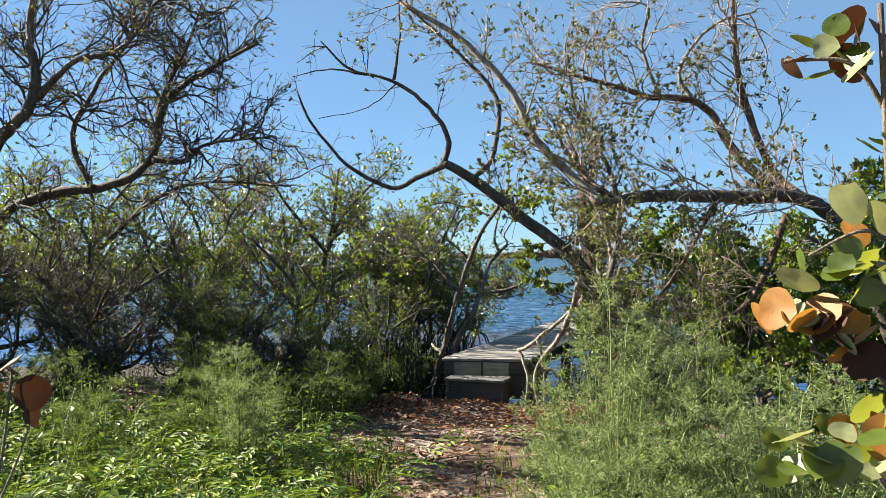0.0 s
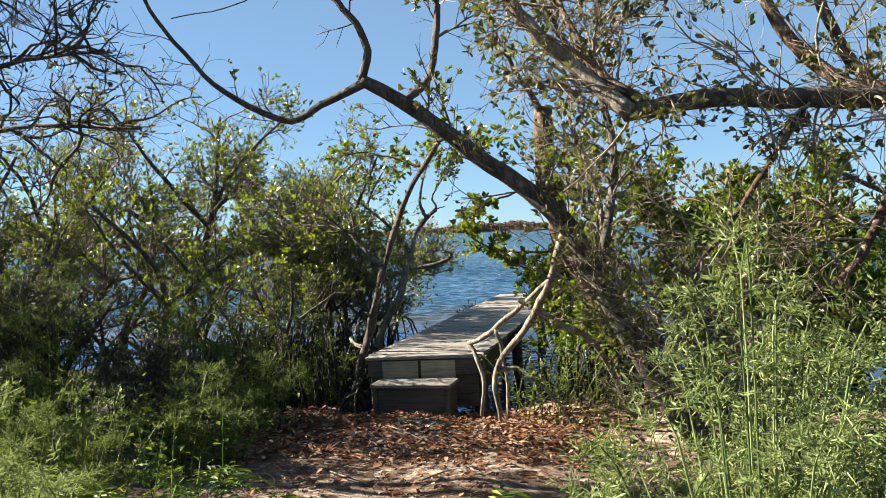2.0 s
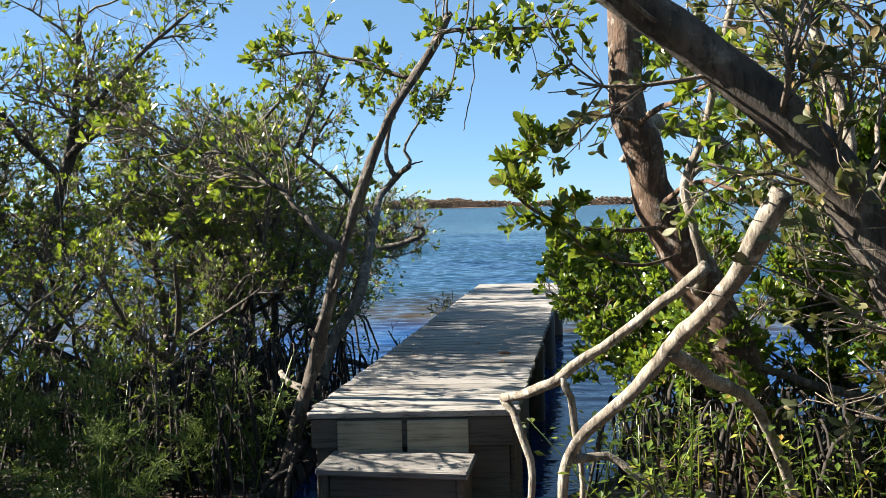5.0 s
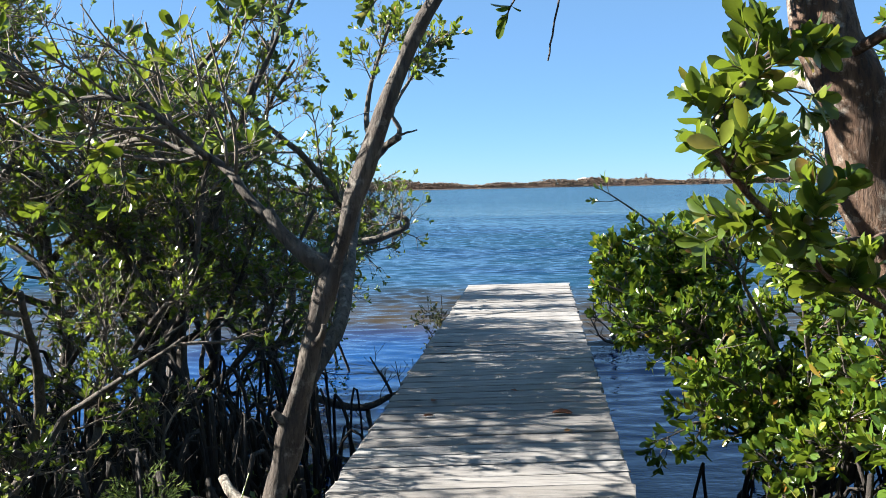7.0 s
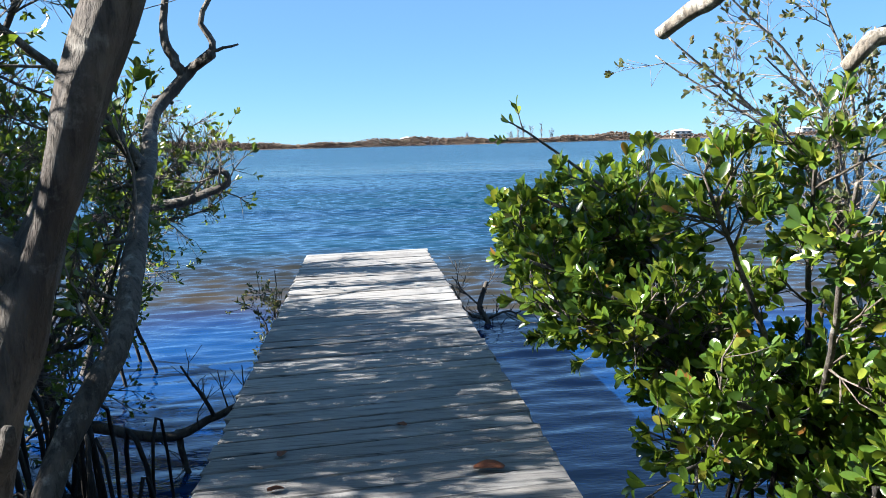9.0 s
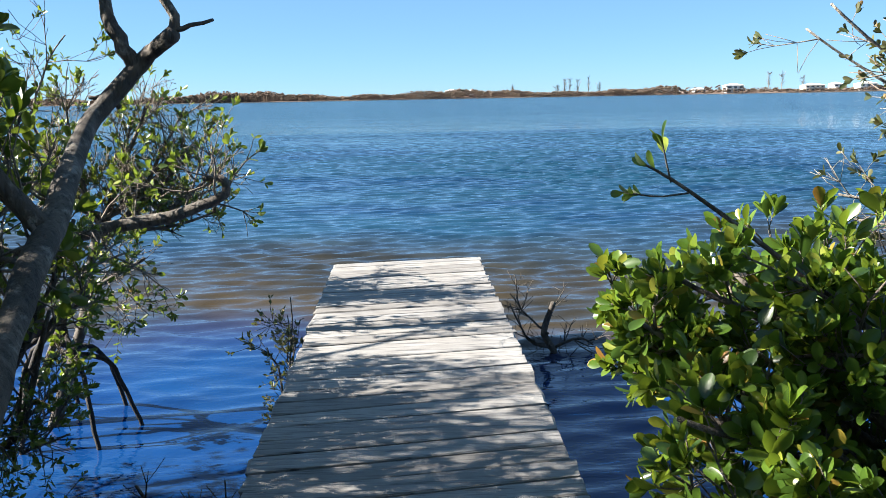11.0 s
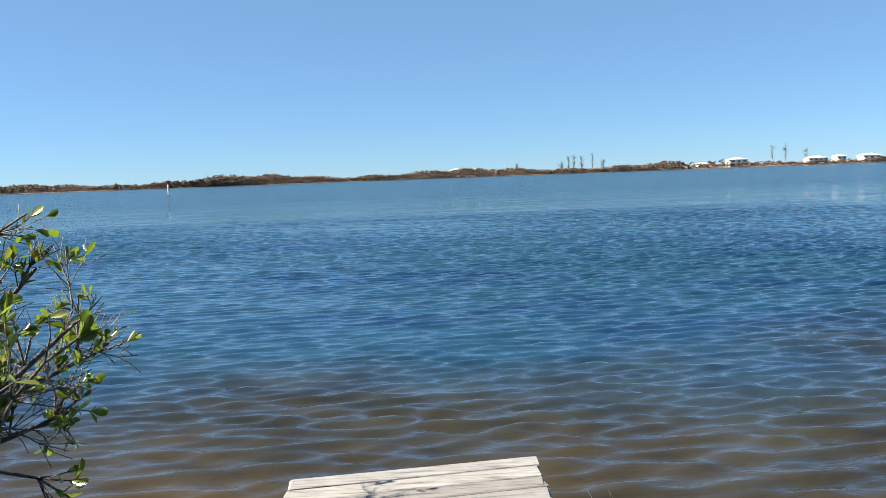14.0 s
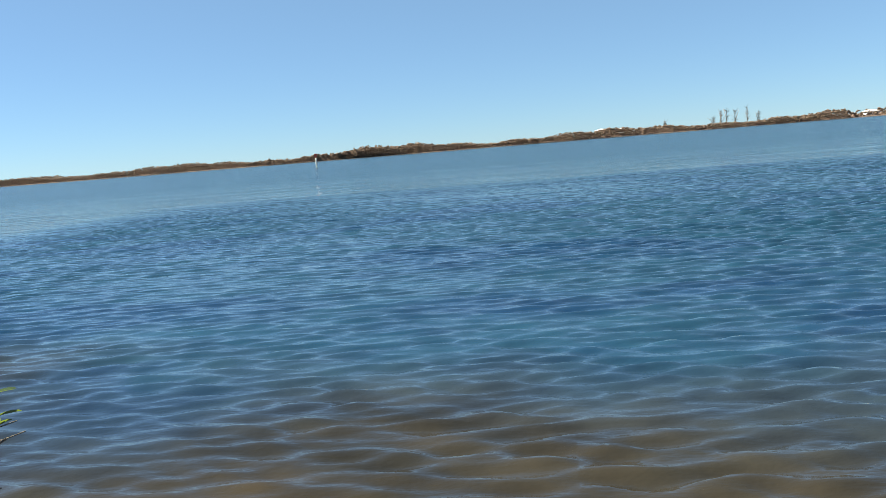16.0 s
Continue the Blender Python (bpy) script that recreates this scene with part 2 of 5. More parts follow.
SOIL, SEA = soil(), sea()
HOUSE_WHITE = plain("white house paint", (0.5, 0.5, 0.49), 0.6, 0.08, 0.3)
HOUSE_ROOF = plain("grey roofing", (0.42, 0.42, 0.42), 0.7, 0.15, 0.3)
HOUSE_TAN = plain("tan house paint", (0.5, 0.43, 0.34), 0.7, 0.1, 0.3)
GLASS_DARK = plain("dark window glass", (0.05, 0.06, 0.07), 0.15, 0.1)
RED_PAINT = plain("faded red paint", (0.42, 0.07, 0.04), 0.6, 0.25)
POST_GREY = plain("grey creosoted post", (0.22, 0.2, 0.18), 0.8, 0.3)
POST_WHITE = plain("white painted post", (0.6, 0.6, 0.58), 0.7, 0.2)
FAR_WOODS = leafy("far dry woods", ((0.0, (0.2, 0.15, 0.125)), (0.4, (0.25, 0.19, 0.155)), (0.75, (0.29, 0.225, 0.18)), (1.0, (0.22, 0.2, 0.155))), 0.9, 0.4, (0.4, 0.28, 0.2))


# ---- mesh tools ----
def unit(v):
    return v / max(1e-9, np.linalg.norm(v))


def mesh_from(name, verts, quads=None, tris=None, smooth=True):
    me = bpy.data.meshes.new(name)
    quads = np.zeros((0, 4), np.int32) if quads is None else np.asarray(quads, np.int32).reshape(-1, 4)
    tris = np.zeros((0, 3), np.int32) if tris is None else np.asarray(tris, np.int32).reshape(-1, 3)
    verts = np.asarray(verts, np.float32)
    me.vertices.add(len(verts))
    me.vertices.foreach_set("co", verts.ravel())
    loops = np.concatenate([quads.ravel(), tris.ravel()])
    me.loops.add(len(loops))
    me.loops.foreach_set("vertex_index", loops)
    starts = np.concatenate([np.arange(len(quads)) * 4, len(quads) * 4 + np.arange(len(tris)) * 3]).astype(np.int32)
    me.polygons.add(len(starts))
    me.polygons.foreach_set("loop_start", starts)
    me.polygons.foreach_set("use_smooth", np.full(len(starts), smooth))
    me.update(calc_edges=True)
    return me


def part_mesh(name, me, mat, parent=None, label="", kind=""):
    me.materials.append(mat)
    ob = new(name, me)
    ob.parent = parent
    return tagged(ob, label, kind=kind)


def part(name, bm, mat, parent=None, label=""):
    me = bpy.data.meshes.new(name)
    bm.to_mesh(me)
    bm.free()
    return part_mesh(name, me, mat, parent, label)


def thing(name, at, label, category, group="", kind=""):
    ob = new(name)
    ob.empty_display_size = 0.1
    ob.location = at
    bpy.context.view_layer.update()
    return tagged(ob, label, category, group, kind)


def box_bm(sx, sy, sz, bevel=0.004, at=(0, 0, 0)):
    bm = bmesh.new()
    bmesh.ops.create_cube(bm, size=1)
    for v in bm.verts:
        v.co = Vector((v.co.x * sx + at[0], v.co.y * sy + at[1], v.co.z * sz + at[2]))
    if bevel:
        bmesh.ops.bevel(bm, geom=bm.edges[:], offset=bevel, segments=1, affect="EDGES")
    return bm


class Heap:
    """Gathers many pieces of geometry into one mesh."""

    def __init__(self):
        self.v, self.q, self.t, self.n = [], [], [], 0

    def add(self, v, q=None, t=None):
        self.v.append(np.asarray(v, np.float32))
        if q is not None and len(q):
            self.q.append(np.asarray(q, np.int32) + self.n)
        if t is not None and len(t):
            self.t.append(np.asarray(t, np.int32) + self.n)
        self.n += len(v)

    def mesh(self, name, origin=(0, 0, 0), smooth=True):
        v = np.concatenate(self.v) - np.asarray(origin, np.float32)
        return mesh_from(name, v, np.concatenate(self.q) if self.q else None, np.concatenate(self.t) if self.t else None, smooth)


def spline(ctrl, n):
    """A smooth line through a few control points."""
    c = np.asarray(ctrl, float)
    c = np.vstack([2 * c[0] - c[1], c, 2 * c[-1] - c[-2]])
    segs = len(c) - 3
    u = np.linspace(0, segs - 1e-6, n)
    i = u.astype(int)
    f = (u - i)[:, None]
    a, b, d, e = c[i], c[i + 1], c[i + 2], c[i + 3]
    return 0.5 * (2 * b + (d - a) * f + (2 * a - 5 * b + 4 * d - e) * f**2 + (3 * b - a - 3 * d + e) * f**3)


def tube(heap, pts, rad, sides=6, rough=0.0, rng=None):
    pts = np.asarray(pts, float)
    n = len(pts)
    rad = np.broadcast_to(np.asarray(rad, float), (n,))
    tan = np.gradient(pts, axis=0)
    tan /= np.linalg.norm(tan, axis=1)[:, None] + 1e-9
    mean = unit(tan.mean(0))
    ref = np.eye(3)[np.argmin(np.abs(mean))]
    a = np.cross(tan, ref)
    a /= np.linalg.norm(a, axis=1)[:, None] + 1e-9
    b = np.cross(tan, a)
    ang = np.arange(sides) * 2 * np.pi / sides
    r = rad[:, None] * np.ones((n, sides))
    if rough and rng is not None:
        lump = rng.standard_normal((n, sides))
        lump = lump + np.roll(lump, 1, 1) + np.roll(lump, -1, 1)
        pad = np.vstack([lump[:1], lump[:1], lump, lump[-1:], lump[-1:]])
        lump = (pad[:-4] + 2 * pad[1:-3] + 3 * pad[2:-2] + 2 * pad[3:-1] + pad[4:]) / 7.5
        r = r * (1 + rough * 1.1 * lump)
    ring = pts[:, None, :] + r[:, :, None] * (np.cos(ang)[None, :, None] * a[:, None, :] + np.sin(ang)[None, :, None] * b[:, None, :])
    idx = np.arange(n * sides).reshape(n, sides)
    nx = np.roll(idx, -1, axis=1)
    q = np.stack([idx[:-1], nx[:-1], nx[1:], idx[1:]], -1).reshape(-1, 4)
    v = np.vstack([ring.reshape(-1, 3), pts[-1:] + tan[-1:] * rad[-1] * 0.5, pts[:1]])
    t1 = np.stack([idx[-1], nx[-1], np.full(sides, n * sides)], -1)
    t0 = np.stack([nx[0], idx[0], np.full(sides, n * sides + 1)], -1)
    heap.add(v, q, np.vstack([t1, t0]))


LEAF_FULL = (np.array([[0, 0, 0], [.2, .2, .05], [.45, .38, .08], [.7, .43, .08], [.9, .27, .05], [1, 0, .0], [.9, -.27, .05], [.7, -.43, .08], [.45, -.38, .08], [.2, -.2, .05], [.2, 0, .0], [.45, 0, .015], [.7, 0, .015], [.9, 0, .005]]),
             np.array([[10, 9, 8, 11], [11, 8, 7, 12], [12, 7, 6, 13], [10, 11, 2, 1], [11, 12, 3, 2], [12, 13, 4, 3]]), np.array([[0, 9, 10], [0, 10, 1], [13, 6, 5], [13, 5, 4]]))
LEAF_SIMPLE = (np.array([[0, 0, 0], [.6, .42, .06], [1, 0, 0], [.6, -.42, .06]]), np.zeros((0, 4), int), np.array([[0, 2, 1], [0, 3, 2]]))
BLADE = (np.array([[0, .5, 0], [0, -.5, 0], [.5, -.4, .12], [.5, .4, .12], [1, 0, -.05]]), np.array([[0, 1, 2, 3]]), np.array([[3, 2, 4]]))


def leaves_mesh(name, shape, pos, way, nrm, length, width, origin=(0, 0, 0)):
    """One mesh of many leaves: a shape laid at each place along its way."""
    tv, tq, tt = shape
    way = way / (np.linalg.norm(way, axis=1)[:, None] + 1e-9)
    side = np.cross(nrm, way)
    side /= np.linalg.norm(side, axis=1)[:, None] + 1e-9
    up = np.cross(way, side)
    k, n = len(tv), len(pos)
    v = (pos[:, None] + tv[None, :, 0, None] * (way * length[:, None])[:, None] + tv[None, :, 1, None] * (side * width[:, None])[:, None]
         + tv[None, :, 2, None] * (up * length[:, None])[:, None]).reshape(-1, 3) - np.asarray(origin)
    off = (np.arange(n) * k)[:, None, None]
    q = (tq[None] + off).reshape(-1, 4) if len(tq) else None
    return mesh_from(name, v, q, (tt[None] + off).reshape(-1, 3), k > 6)


class Plant:
    """A tree or shrub: limbs set by hand, twigs grown from them, leaves at the twigs' ends."""

    def __init__(self, seed, leaf=0.075, per_tip=7, wobble=0.16, rise=0.1, shape=LEAF_SIMPLE):
        self.rng = np.random.default_rng(seed)
        self.limbs, self.twigs = [], Heap()
        self.pos, self.way, self.nrm, self.len = [], [], [], []
        self.leaf, self.per_tip, self.wobble, self.rise, self.shape = leaf, per_tip, wobble, rise, shape

    def limb(self, ctrl, r0, r1, name="limb", sides=9, steps=0, rough=0.06, jitter=0.012, mat=None, label=""):
        c = np.asarray(ctrl, float)
        length = np.linalg.norm(np.diff(c, axis=0), axis=1).sum()
        n = steps or max(6, int(length / 0.07))
        p = spline(c, n)
        p[1:-1] += np.cumsum(self.rng.normal(0, jitter, (n - 2, 3)), axis=0) * np.sin(np.linspace(0, np.pi, n))[1:-1, None] * 0.6
        h = Heap()
        tube(h, p, np.linspace(r0, r1, n), sides, rough, self.rng)
        self.limbs.append((name, h, mat, label))
        return p

    def rosette(self, at, way, size=1.0):
        rng = self.rng
        k = max(2, int(rng.poisson(self.per_tip)))
        way = unit(way)
        a = unit(np.cross(way, [0.3, 0.2, 1.0]))
        b = np.cross(way, a)
        for i in range(k):
            ang, open_ = 2.4 * i + rng.uniform(0, 1), rng.uniform(0.35, 1.25)
            radial = math.cos(ang) * a + math.sin(ang) * b
            d = unit(way * math.cos(open_) + radial * math.sin(open_) + np.array([0, 0, 0.25]))
            self.pos.append(at - way * rng.uniform(0, 0.05))
            self.way.append(d)
            self.nrm.append(unit(way - d * (way @ d) + rng.normal(0, 0.25, 3)))
            self.len.append(self.leaf * size * rng.uniform(0.65, 1.25))

    def grow(self, p, d, length, r, depth, kids=5, bare=0.0, spread=0.8, ends=True):
        rng = self.rng
        n = max(3, int(length / 0.09) + 1)
        pts, ways = [np.asarray(p, float)], []
        d = unit(d)
        for _ in range(n - 1):
            d = unit(d + rng.normal(0, self.wobble, 3) + np.array([0, 0, self.rise]))
            pts.append(pts[-1] + d * length / (n - 1))
            ways.append(d)
        tube(self.twigs, pts, np.linspace(r, max(0.0018, r * 0.45), n), 6 if r > 0.012 else 4 if r > 0.005 else 3)
        if depth > 0:
            for i in range(kids):
                j = int(rng.uniform(0.25, 1.0) * (n - 1))
                side = unit(np.cross(ways[min(j, n - 2)], rng.normal(0, 1, 3)))
                self.grow(pts[j], ways[min(j, n - 2)] * rng.uniform(0.5, 1.0) + side * spread, length * rng.uniform(0.4, 0.7), r * 0.5, depth - 1, kids, bare, spread)
        if depth <= 1 and rng.random() >= bare:
            self.rosette(pts[-1], ways[-1])
            if depth == 0 and rng.random() < 0.4 and n > 3:
                self.rosette(pts[-2], ways[-2], 0.8)
        return pts

    def sprout(self, line, count, length, r, depth=1, kids=5, bare=0.0, spread=0.8, span=(0.2, 1.0), lift=0.3, toward=(0, 0, 0), pull=0.0):
        n = len(line)
        for _ in range(count):
            j = min(n - 2, int(self.rng.uniform(*span) * (n - 1)))
            t = unit(line[j + 1] - line[j])
            side = unit(np.cross(t, self.rng.normal(0, 1, 3)))
            d = t * 0.5 + side * spread + np.array([0, 0, lift]) + np.asarray(toward) * pull
            self.grow(line[j], d, length * self.rng.uniform(0.6, 1.3), r * self.rng.uniform(0.7, 1.2), depth, kids, bare, spread)

    def finish(self, name, at, label, category, wood, leaf, twig=None, group=""):
        top = thing(name, at, label, category, group)
        for nm, h, mat, lab in self.limbs:
            part_mesh(nm, h.mesh(nm, at), mat or wood, top, lab)
        if self.twigs.v:
            part_mesh("twig_mass", self.twigs.mesh("twig_mass", at), twig or TWIG, top, kind="stuff")
        if self.pos:
            ln = np.array(self.len)
            me = leaves_mesh("crown", self.shape, np.array(self.pos), np.array(self.way), np.array(self.nrm), ln, ln * self.rng.uniform(0.42, 0.62, len(ln)), at)
            part_mesh("crown", me, leaf, top, kind="stuff")
        return top


# ---- ground, water, far shore ----
def shore_y(x):
    return 462 + 14 * np.sin(x * 0.013 + 1.0) + 5 * np.sin(x * 0.051) - 0.28 * np.clip(-x - 60, 0, 400) * -0.6


def bank_y(x):
    """Where the near bank meets the water."""
    return 0.3 + 0.12 * np.sin(x * 1.7) + np.interp(x, (-40, -22, -12, -6, -1.25, -0.85, 0.7, 1.1, 1.6, 2.4, 9, 18, 40), (-2.0, 1.2, 0.6, 4.2, 3.2, 0.1, 0.1, 0.6, 1.7, 2.2, -1.0, 0.4, -2.0))


def ground_z(x, y):
    d = bank_y(x) - y
    land = np.interp(d, (-3, -0.6, 0, 0.5, 1.2, 30), (-0.55, -0.2, 0.0, 0.12, 0.18, 0.2)) + np.interp(-y, (0.3, 3, 6.5, 11, 30), (0.0, 0.06, 0.12, 0.46, 0.75))
    bed = np.interp(y, (3, 12, 60, 380), (-0.4, -0.7, -1.3, -1.5))
    far = np.interp(y - shore_y(x), (-40, 0, 8, 200), (-1.5, 0.0, 0.9, 1.4))
    z = np.where(y > 60, np.maximum(bed, far), np.where(d < -3, bed, land))
    lump = 0.03 * np.sin(x * 3.1 + y * 1.7) * np.sin(y * 2.3 - x) + 0.015 * np.sin(x * 7.3) * np.sin(y * 6.1)
    z = z - 0.11 * np.clip((-x - 0.8) / 0.6, 0, 1) * np.clip((y + 0.5) / 0.8, 0, 1) * (y < 8)
    return z + np.where((d > 0.4) & (y < 5), lump, 0)


xs = np.unique(np.concatenate([np.linspace(-8, 6, 113), np.linspace(-60, 60, 61), np.linspace(-800, 800, 81), np.linspace(-3800, 3800, 21)]))
ys = np.unique(np.concatenate([np.linspace(-14, 4, 121), np.linspace(-60, 60, 41), np.linspace(60, 700, 65), np.linspace(-3800, 3800, 21)]))
gx, gy = np.meshgrid(xs, ys)
gz = ground_z(gx, gy)
idx = np.arange(gx.size).reshape(gx.shape)
gq = np.stack([idx[:-1, :-1], idx[:-1, 1:], idx[1:, 1:], idx[1:, :-1]], -1).reshape(-1, 4)
tagged(part_mesh("ground", mesh_from("ground", np.stack([gx, gy, gz], -1).reshape(-1, 3), gq), SOIL), "sandy path and bank strewn with brown leaves", "ground", kind="structure")


def ripples(x, y):
    """Wind waves: many crossing sines, calm in the lee of the bank."""
    rng = np.random.default_rng(4)
    z = np.zeros_like(x)
    n = 48
    for i in range(n):
        lam = math.exp(rng.uniform(math.log(0.17), math.log(0.5)))
        a = rng.normal(1.68, 0.34)
        k = 2 * math.pi / lam
        z += 0.36 * math.sqrt(2 / n) / k * np.sin(k * (math.cos(a) * x + math.sin(a) * y) + rng.uniform(0, 6.283))
    gust = 0.75 + 0.45 * np.sin(x * 0.21 + y * 0.13) * np.sin(y * 0.17 - x * 0.05 + 1.0)
    calm = np.interp(y, (3, 6.5, 9, 12, 26, 50), (0.12, 0.35, 0.6, 0.95, 1.1, 0.2))
    side = np.interp(np.abs(x - 2), (18, 24), (1, 0))
    swell = np.zeros_like(x)
    for i in range(14):
        lam = math.exp(rng.uniform(math.log(0.8), math.log(1.9)))
        a = rng.normal(1.85, 0.5)
        k = 2 * math.pi / lam
        swell += 0.017 * math.sqrt(2 / 14) / k * np.sin(k * (math.cos(a) * x + math.sin(a) * y) + rng.uniform(0, 6.283))
    return (z * gust * calm + swell * np.interp(y, (3, 8, 13, 22), (0.4, 1.0, 0.8, 0.0))) * side


wx = np.unique(np.concatenate([np.linspace(-22, 26, 560), np.linspace(-60, 60, 13), np.linspace(-3800, 3800, 17)]))
wy = np.unique(np.concatenate([np.linspace(3, 24, 440), np.linspace(24, 50, 290), np.linspace(-30, 60, 19), np.linspace(-30, 3800, 21)]))
gx, gy = np.meshgrid(wx, wy)
idx = np.arange(gx.size).reshape(gx.shape)
gq = np.stack([idx[:-1, :-1], idx[:-1, 1:], idx[1:, 1:], idx[1:, :-1]], -1).reshape(-1, 4)
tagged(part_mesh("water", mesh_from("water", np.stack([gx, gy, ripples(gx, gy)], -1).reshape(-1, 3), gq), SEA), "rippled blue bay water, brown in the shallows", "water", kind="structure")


def far_woods(name, x0, x1, count, low, high, label, lean=0.0):
    """Scrub on the far bank: many small ragged clumps with bare stems between."""
    rng = np.random.default_rng(int(abs(x0)) + count)
    h = Heap()
    base = np.array([[0, 0, 1], [.9, 0, .3], [.28, .85, .3], [-.73, .53, .3], [-.73, -.53, .3], [.28, -.85, .3], [.5, .5, -.6], [-.6, .1, -.6], [.3, -.6, -.6]])
    faces = np.array([[0, 1, 2], [0, 2, 3], [0, 3, 4], [0, 4, 5], [0, 5, 1], [1, 6, 2], [2, 6, 7], [2, 7, 3], [3, 7, 4], [4, 7, 8], [4, 8, 5], [5, 8, 1], [1, 8, 6]])
    for _ in range(count):
        x = rng.uniform(x0, x1)
        back = rng.random() ** 1.5 * 22
        top = rng.uniform(low, high) * (0.75 + 0.25 * math.sin(x * 0.05) + 0.12 * math.sin(x * 0.23)) * (1 + lean * back / 22)
        r = rng.uniform(0.3, 0.8)
        z = 0.3 + top * (rng.random() ** 0.7)
        v = base * (1 + rng.normal(0, 0.28, (9, 1))) * np.array([r * 1.3, r, r * 0.8]) + np.array([x, shore_y(x) + back + 1, z])
        h.add(v, None, faces)
        if rng.random() < 0.35:
            tube(h, [(x, shore_y(x) + back, 0), (x + rng.normal(0, .4), shore_y(x) + back, z * 0.6), (x + rng.normal(0, .7), shore_y(x) + back, z + rng.uniform(0.2, 1.4))], (0.1, 0.07, 0.03), 3)
    tagged(part_mesh(name, h.mesh(name, (0, 0, 0), False), FAR_WOODS), label, "woods", kind="stuff")


far_woods("far_woods", -950, -420, 4200, 2.8, 4.2, "low scrub along the distant shore")
far_woods("far_woods", -420, 150, 11500, 3.3, 4.6, "brown leafless scrub along the far shore")
far_woods("far_woods", -118, -52, 1700, 4.0, 5.6, "taller dark scrub on a point of the far shore")
far_woods("far_woods", 150, 420, 2000, 1.5, 4.2, "thin trees between houses on the far shore")


def bare_pine(x, y, height, seed):
    """A storm-stripped tall tree on the far shore."""
    rng = np.random.default_rng(seed)
    top = thing("bare_tree", (x, y, 1.0), "tall storm-stripped bare tree on the far shore", "tree", "bare trees on the far shore")
    h = Heap()
    tube(h, spline([(0, 0, -0.6), (rng.normal(0, .5), 0, height * 0.5), (rng.normal(0, 1.2), 0, height)], 8), np.linspace(0.26, 0.08, 8), 5)
    part_mesh("trunk", h.mesh("trunk"), POST_GREY, top)
    h = Heap()
    for _ in range(26):
        z = height * rng.uniform(0.25, 1.0)
        a = rng.uniform(0, 6.28)
        ln = rng.uniform(0.6, 2.2)
        s = np.array([0, 0, z])
        e = s + np.array([math.cos(a) * ln, math.sin(a) * ln, rng.uniform(0.4, 1.9)])
        tube(h, [s, (s + e) / 2 + rng.normal(0, .1, 3), e], (0.12, 0.09, 0.05), 3)
    part_mesh("branch_mass", h.mesh("branch_mass"), BARK_GREY, top, kind="stuff")


for i, (x, hh) in enumerate(((84, 6.0), (88, 9.0), (91, 10.5), (95, 9.5), (101, 10.0), (107, 7.0), (60, 5.5), (196, 11), (202, 12), (212, 8.5), (264, 12), (272, 10))):
    bare_pine(x, float(shore_y(x)) + 9, hh * 0.85, i + 3)


def house(x, y, w, d, h, storeys, wall, seed, roof_h=1.8):
    rng = np.random.default_rng(seed)
    top = thing("house", (x, y, 0.9), f"{'two-storey' if storeys > 1 else 'low'} pale waterfront house with a hipped roof", "house", "houses on the far shore")
    part("wall", box_bm(w, d, h, 0.03, (0, 0, h / 2 - 0.3)), wall, top)
    bm = bmesh.new()
    o, rw, rd = 0.5, w / 2 + 0.5, d / 2 + 0.5
    low = [bm.verts.new(c) for c in ((-rw, -rd, h - 0.3), (rw, -rd, h - 0.3), (rw, rd, h - 0.3), (-rw, rd, h - 0.3))]
    ridge = max(0.3, rw - rd)
    a, b = bm.verts.new((-ridge, 0, h - 0.3 + roof_h)), bm.verts.new((ridge, 0, h - 0.3 + roof_h))
    for f in ((low[0], low[1], b, a), (low[1], low[2], b), (low[2], low[3], a, b), (low[3], low[0], a), low[::-1]):
        bm.faces.new(f)
    part("roof", bm, HOUSE_ROOF, top)
    per = h / storeys
    for s in range(storeys):
        k = max(2, int(w / 2.6))
        for i in range(k):
            wx_ = -w / 2 + (i + 0.5) * w / k
            win = part("window", box_bm(w / k * rng.uniform(0.4, 0.65), 0.1, per * 0.45, 0, (wx_, -d / 2 - 0.03, s * per + per * 0.5 - 0.3)), GLASS_DARK, top)
            part("sill", box_bm(w / k * 0.7, 0.2, 0.12, 0, (wx_, -d / 2 - 0.06, s * per + per * 0.24 - 0.3)), HOUSE_WHITE, win)
        if s:
            part("balcony", box_bm(w * 0.9, 1.2, 0.18, 0, (0, -d / 2 - 0.6, s * per - 0.3)), HOUSE_WHITE, top)
    return top


for i, (x, w, hh, st, wl_, dy) in enumerate(((163, 8, 3.0, 1, HOUSE_WHITE, 12), (179, 12, 5.6, 2, HOUSE_WHITE, 9), (217, 13, 4.6, 2, HOUSE_TAN, 9), (231, 6, 5.2, 2, HOUSE_WHITE, 12),
                                        (247, 12, 5.2, 2, HOUSE_WHITE, 9), (288, 11, 5.0, 2, HOUSE_WHITE, 10), (306, 10, 4.4, 1, HOUSE_TAN, 10), (29, 10, 5.6, 2, HOUSE_WHITE, 60), (41, 5, 4.8, 2, HOUSE_WHITE, 60))):
    house(x, float(shore_y(x)) + dy, w * 0.8, 7, hh * 0.68, st, wl_, i, 1.2)


def marker(x, y, red):
    top = thing("channel_marker", (x, y, 0), "leaning channel marker post standing in the water", "marker", "channel markers")
    h = Heap()
    tube(h, spline([(0, 0, -1.5), (0.02, 0, 1.0), (0.05, 0, 2.3)], 8), 0.16, 8)
    part_mesh("post", h.mesh("post"), POST_WHITE if red else POST_GREY, top)
    part("sign", box_bm(0.62, 0.06, 0.9, 0.01, (0.05, -0.2, 2.5)), RED_PAINT if red else POST_GREY, top, "faded red day board" if red else "")


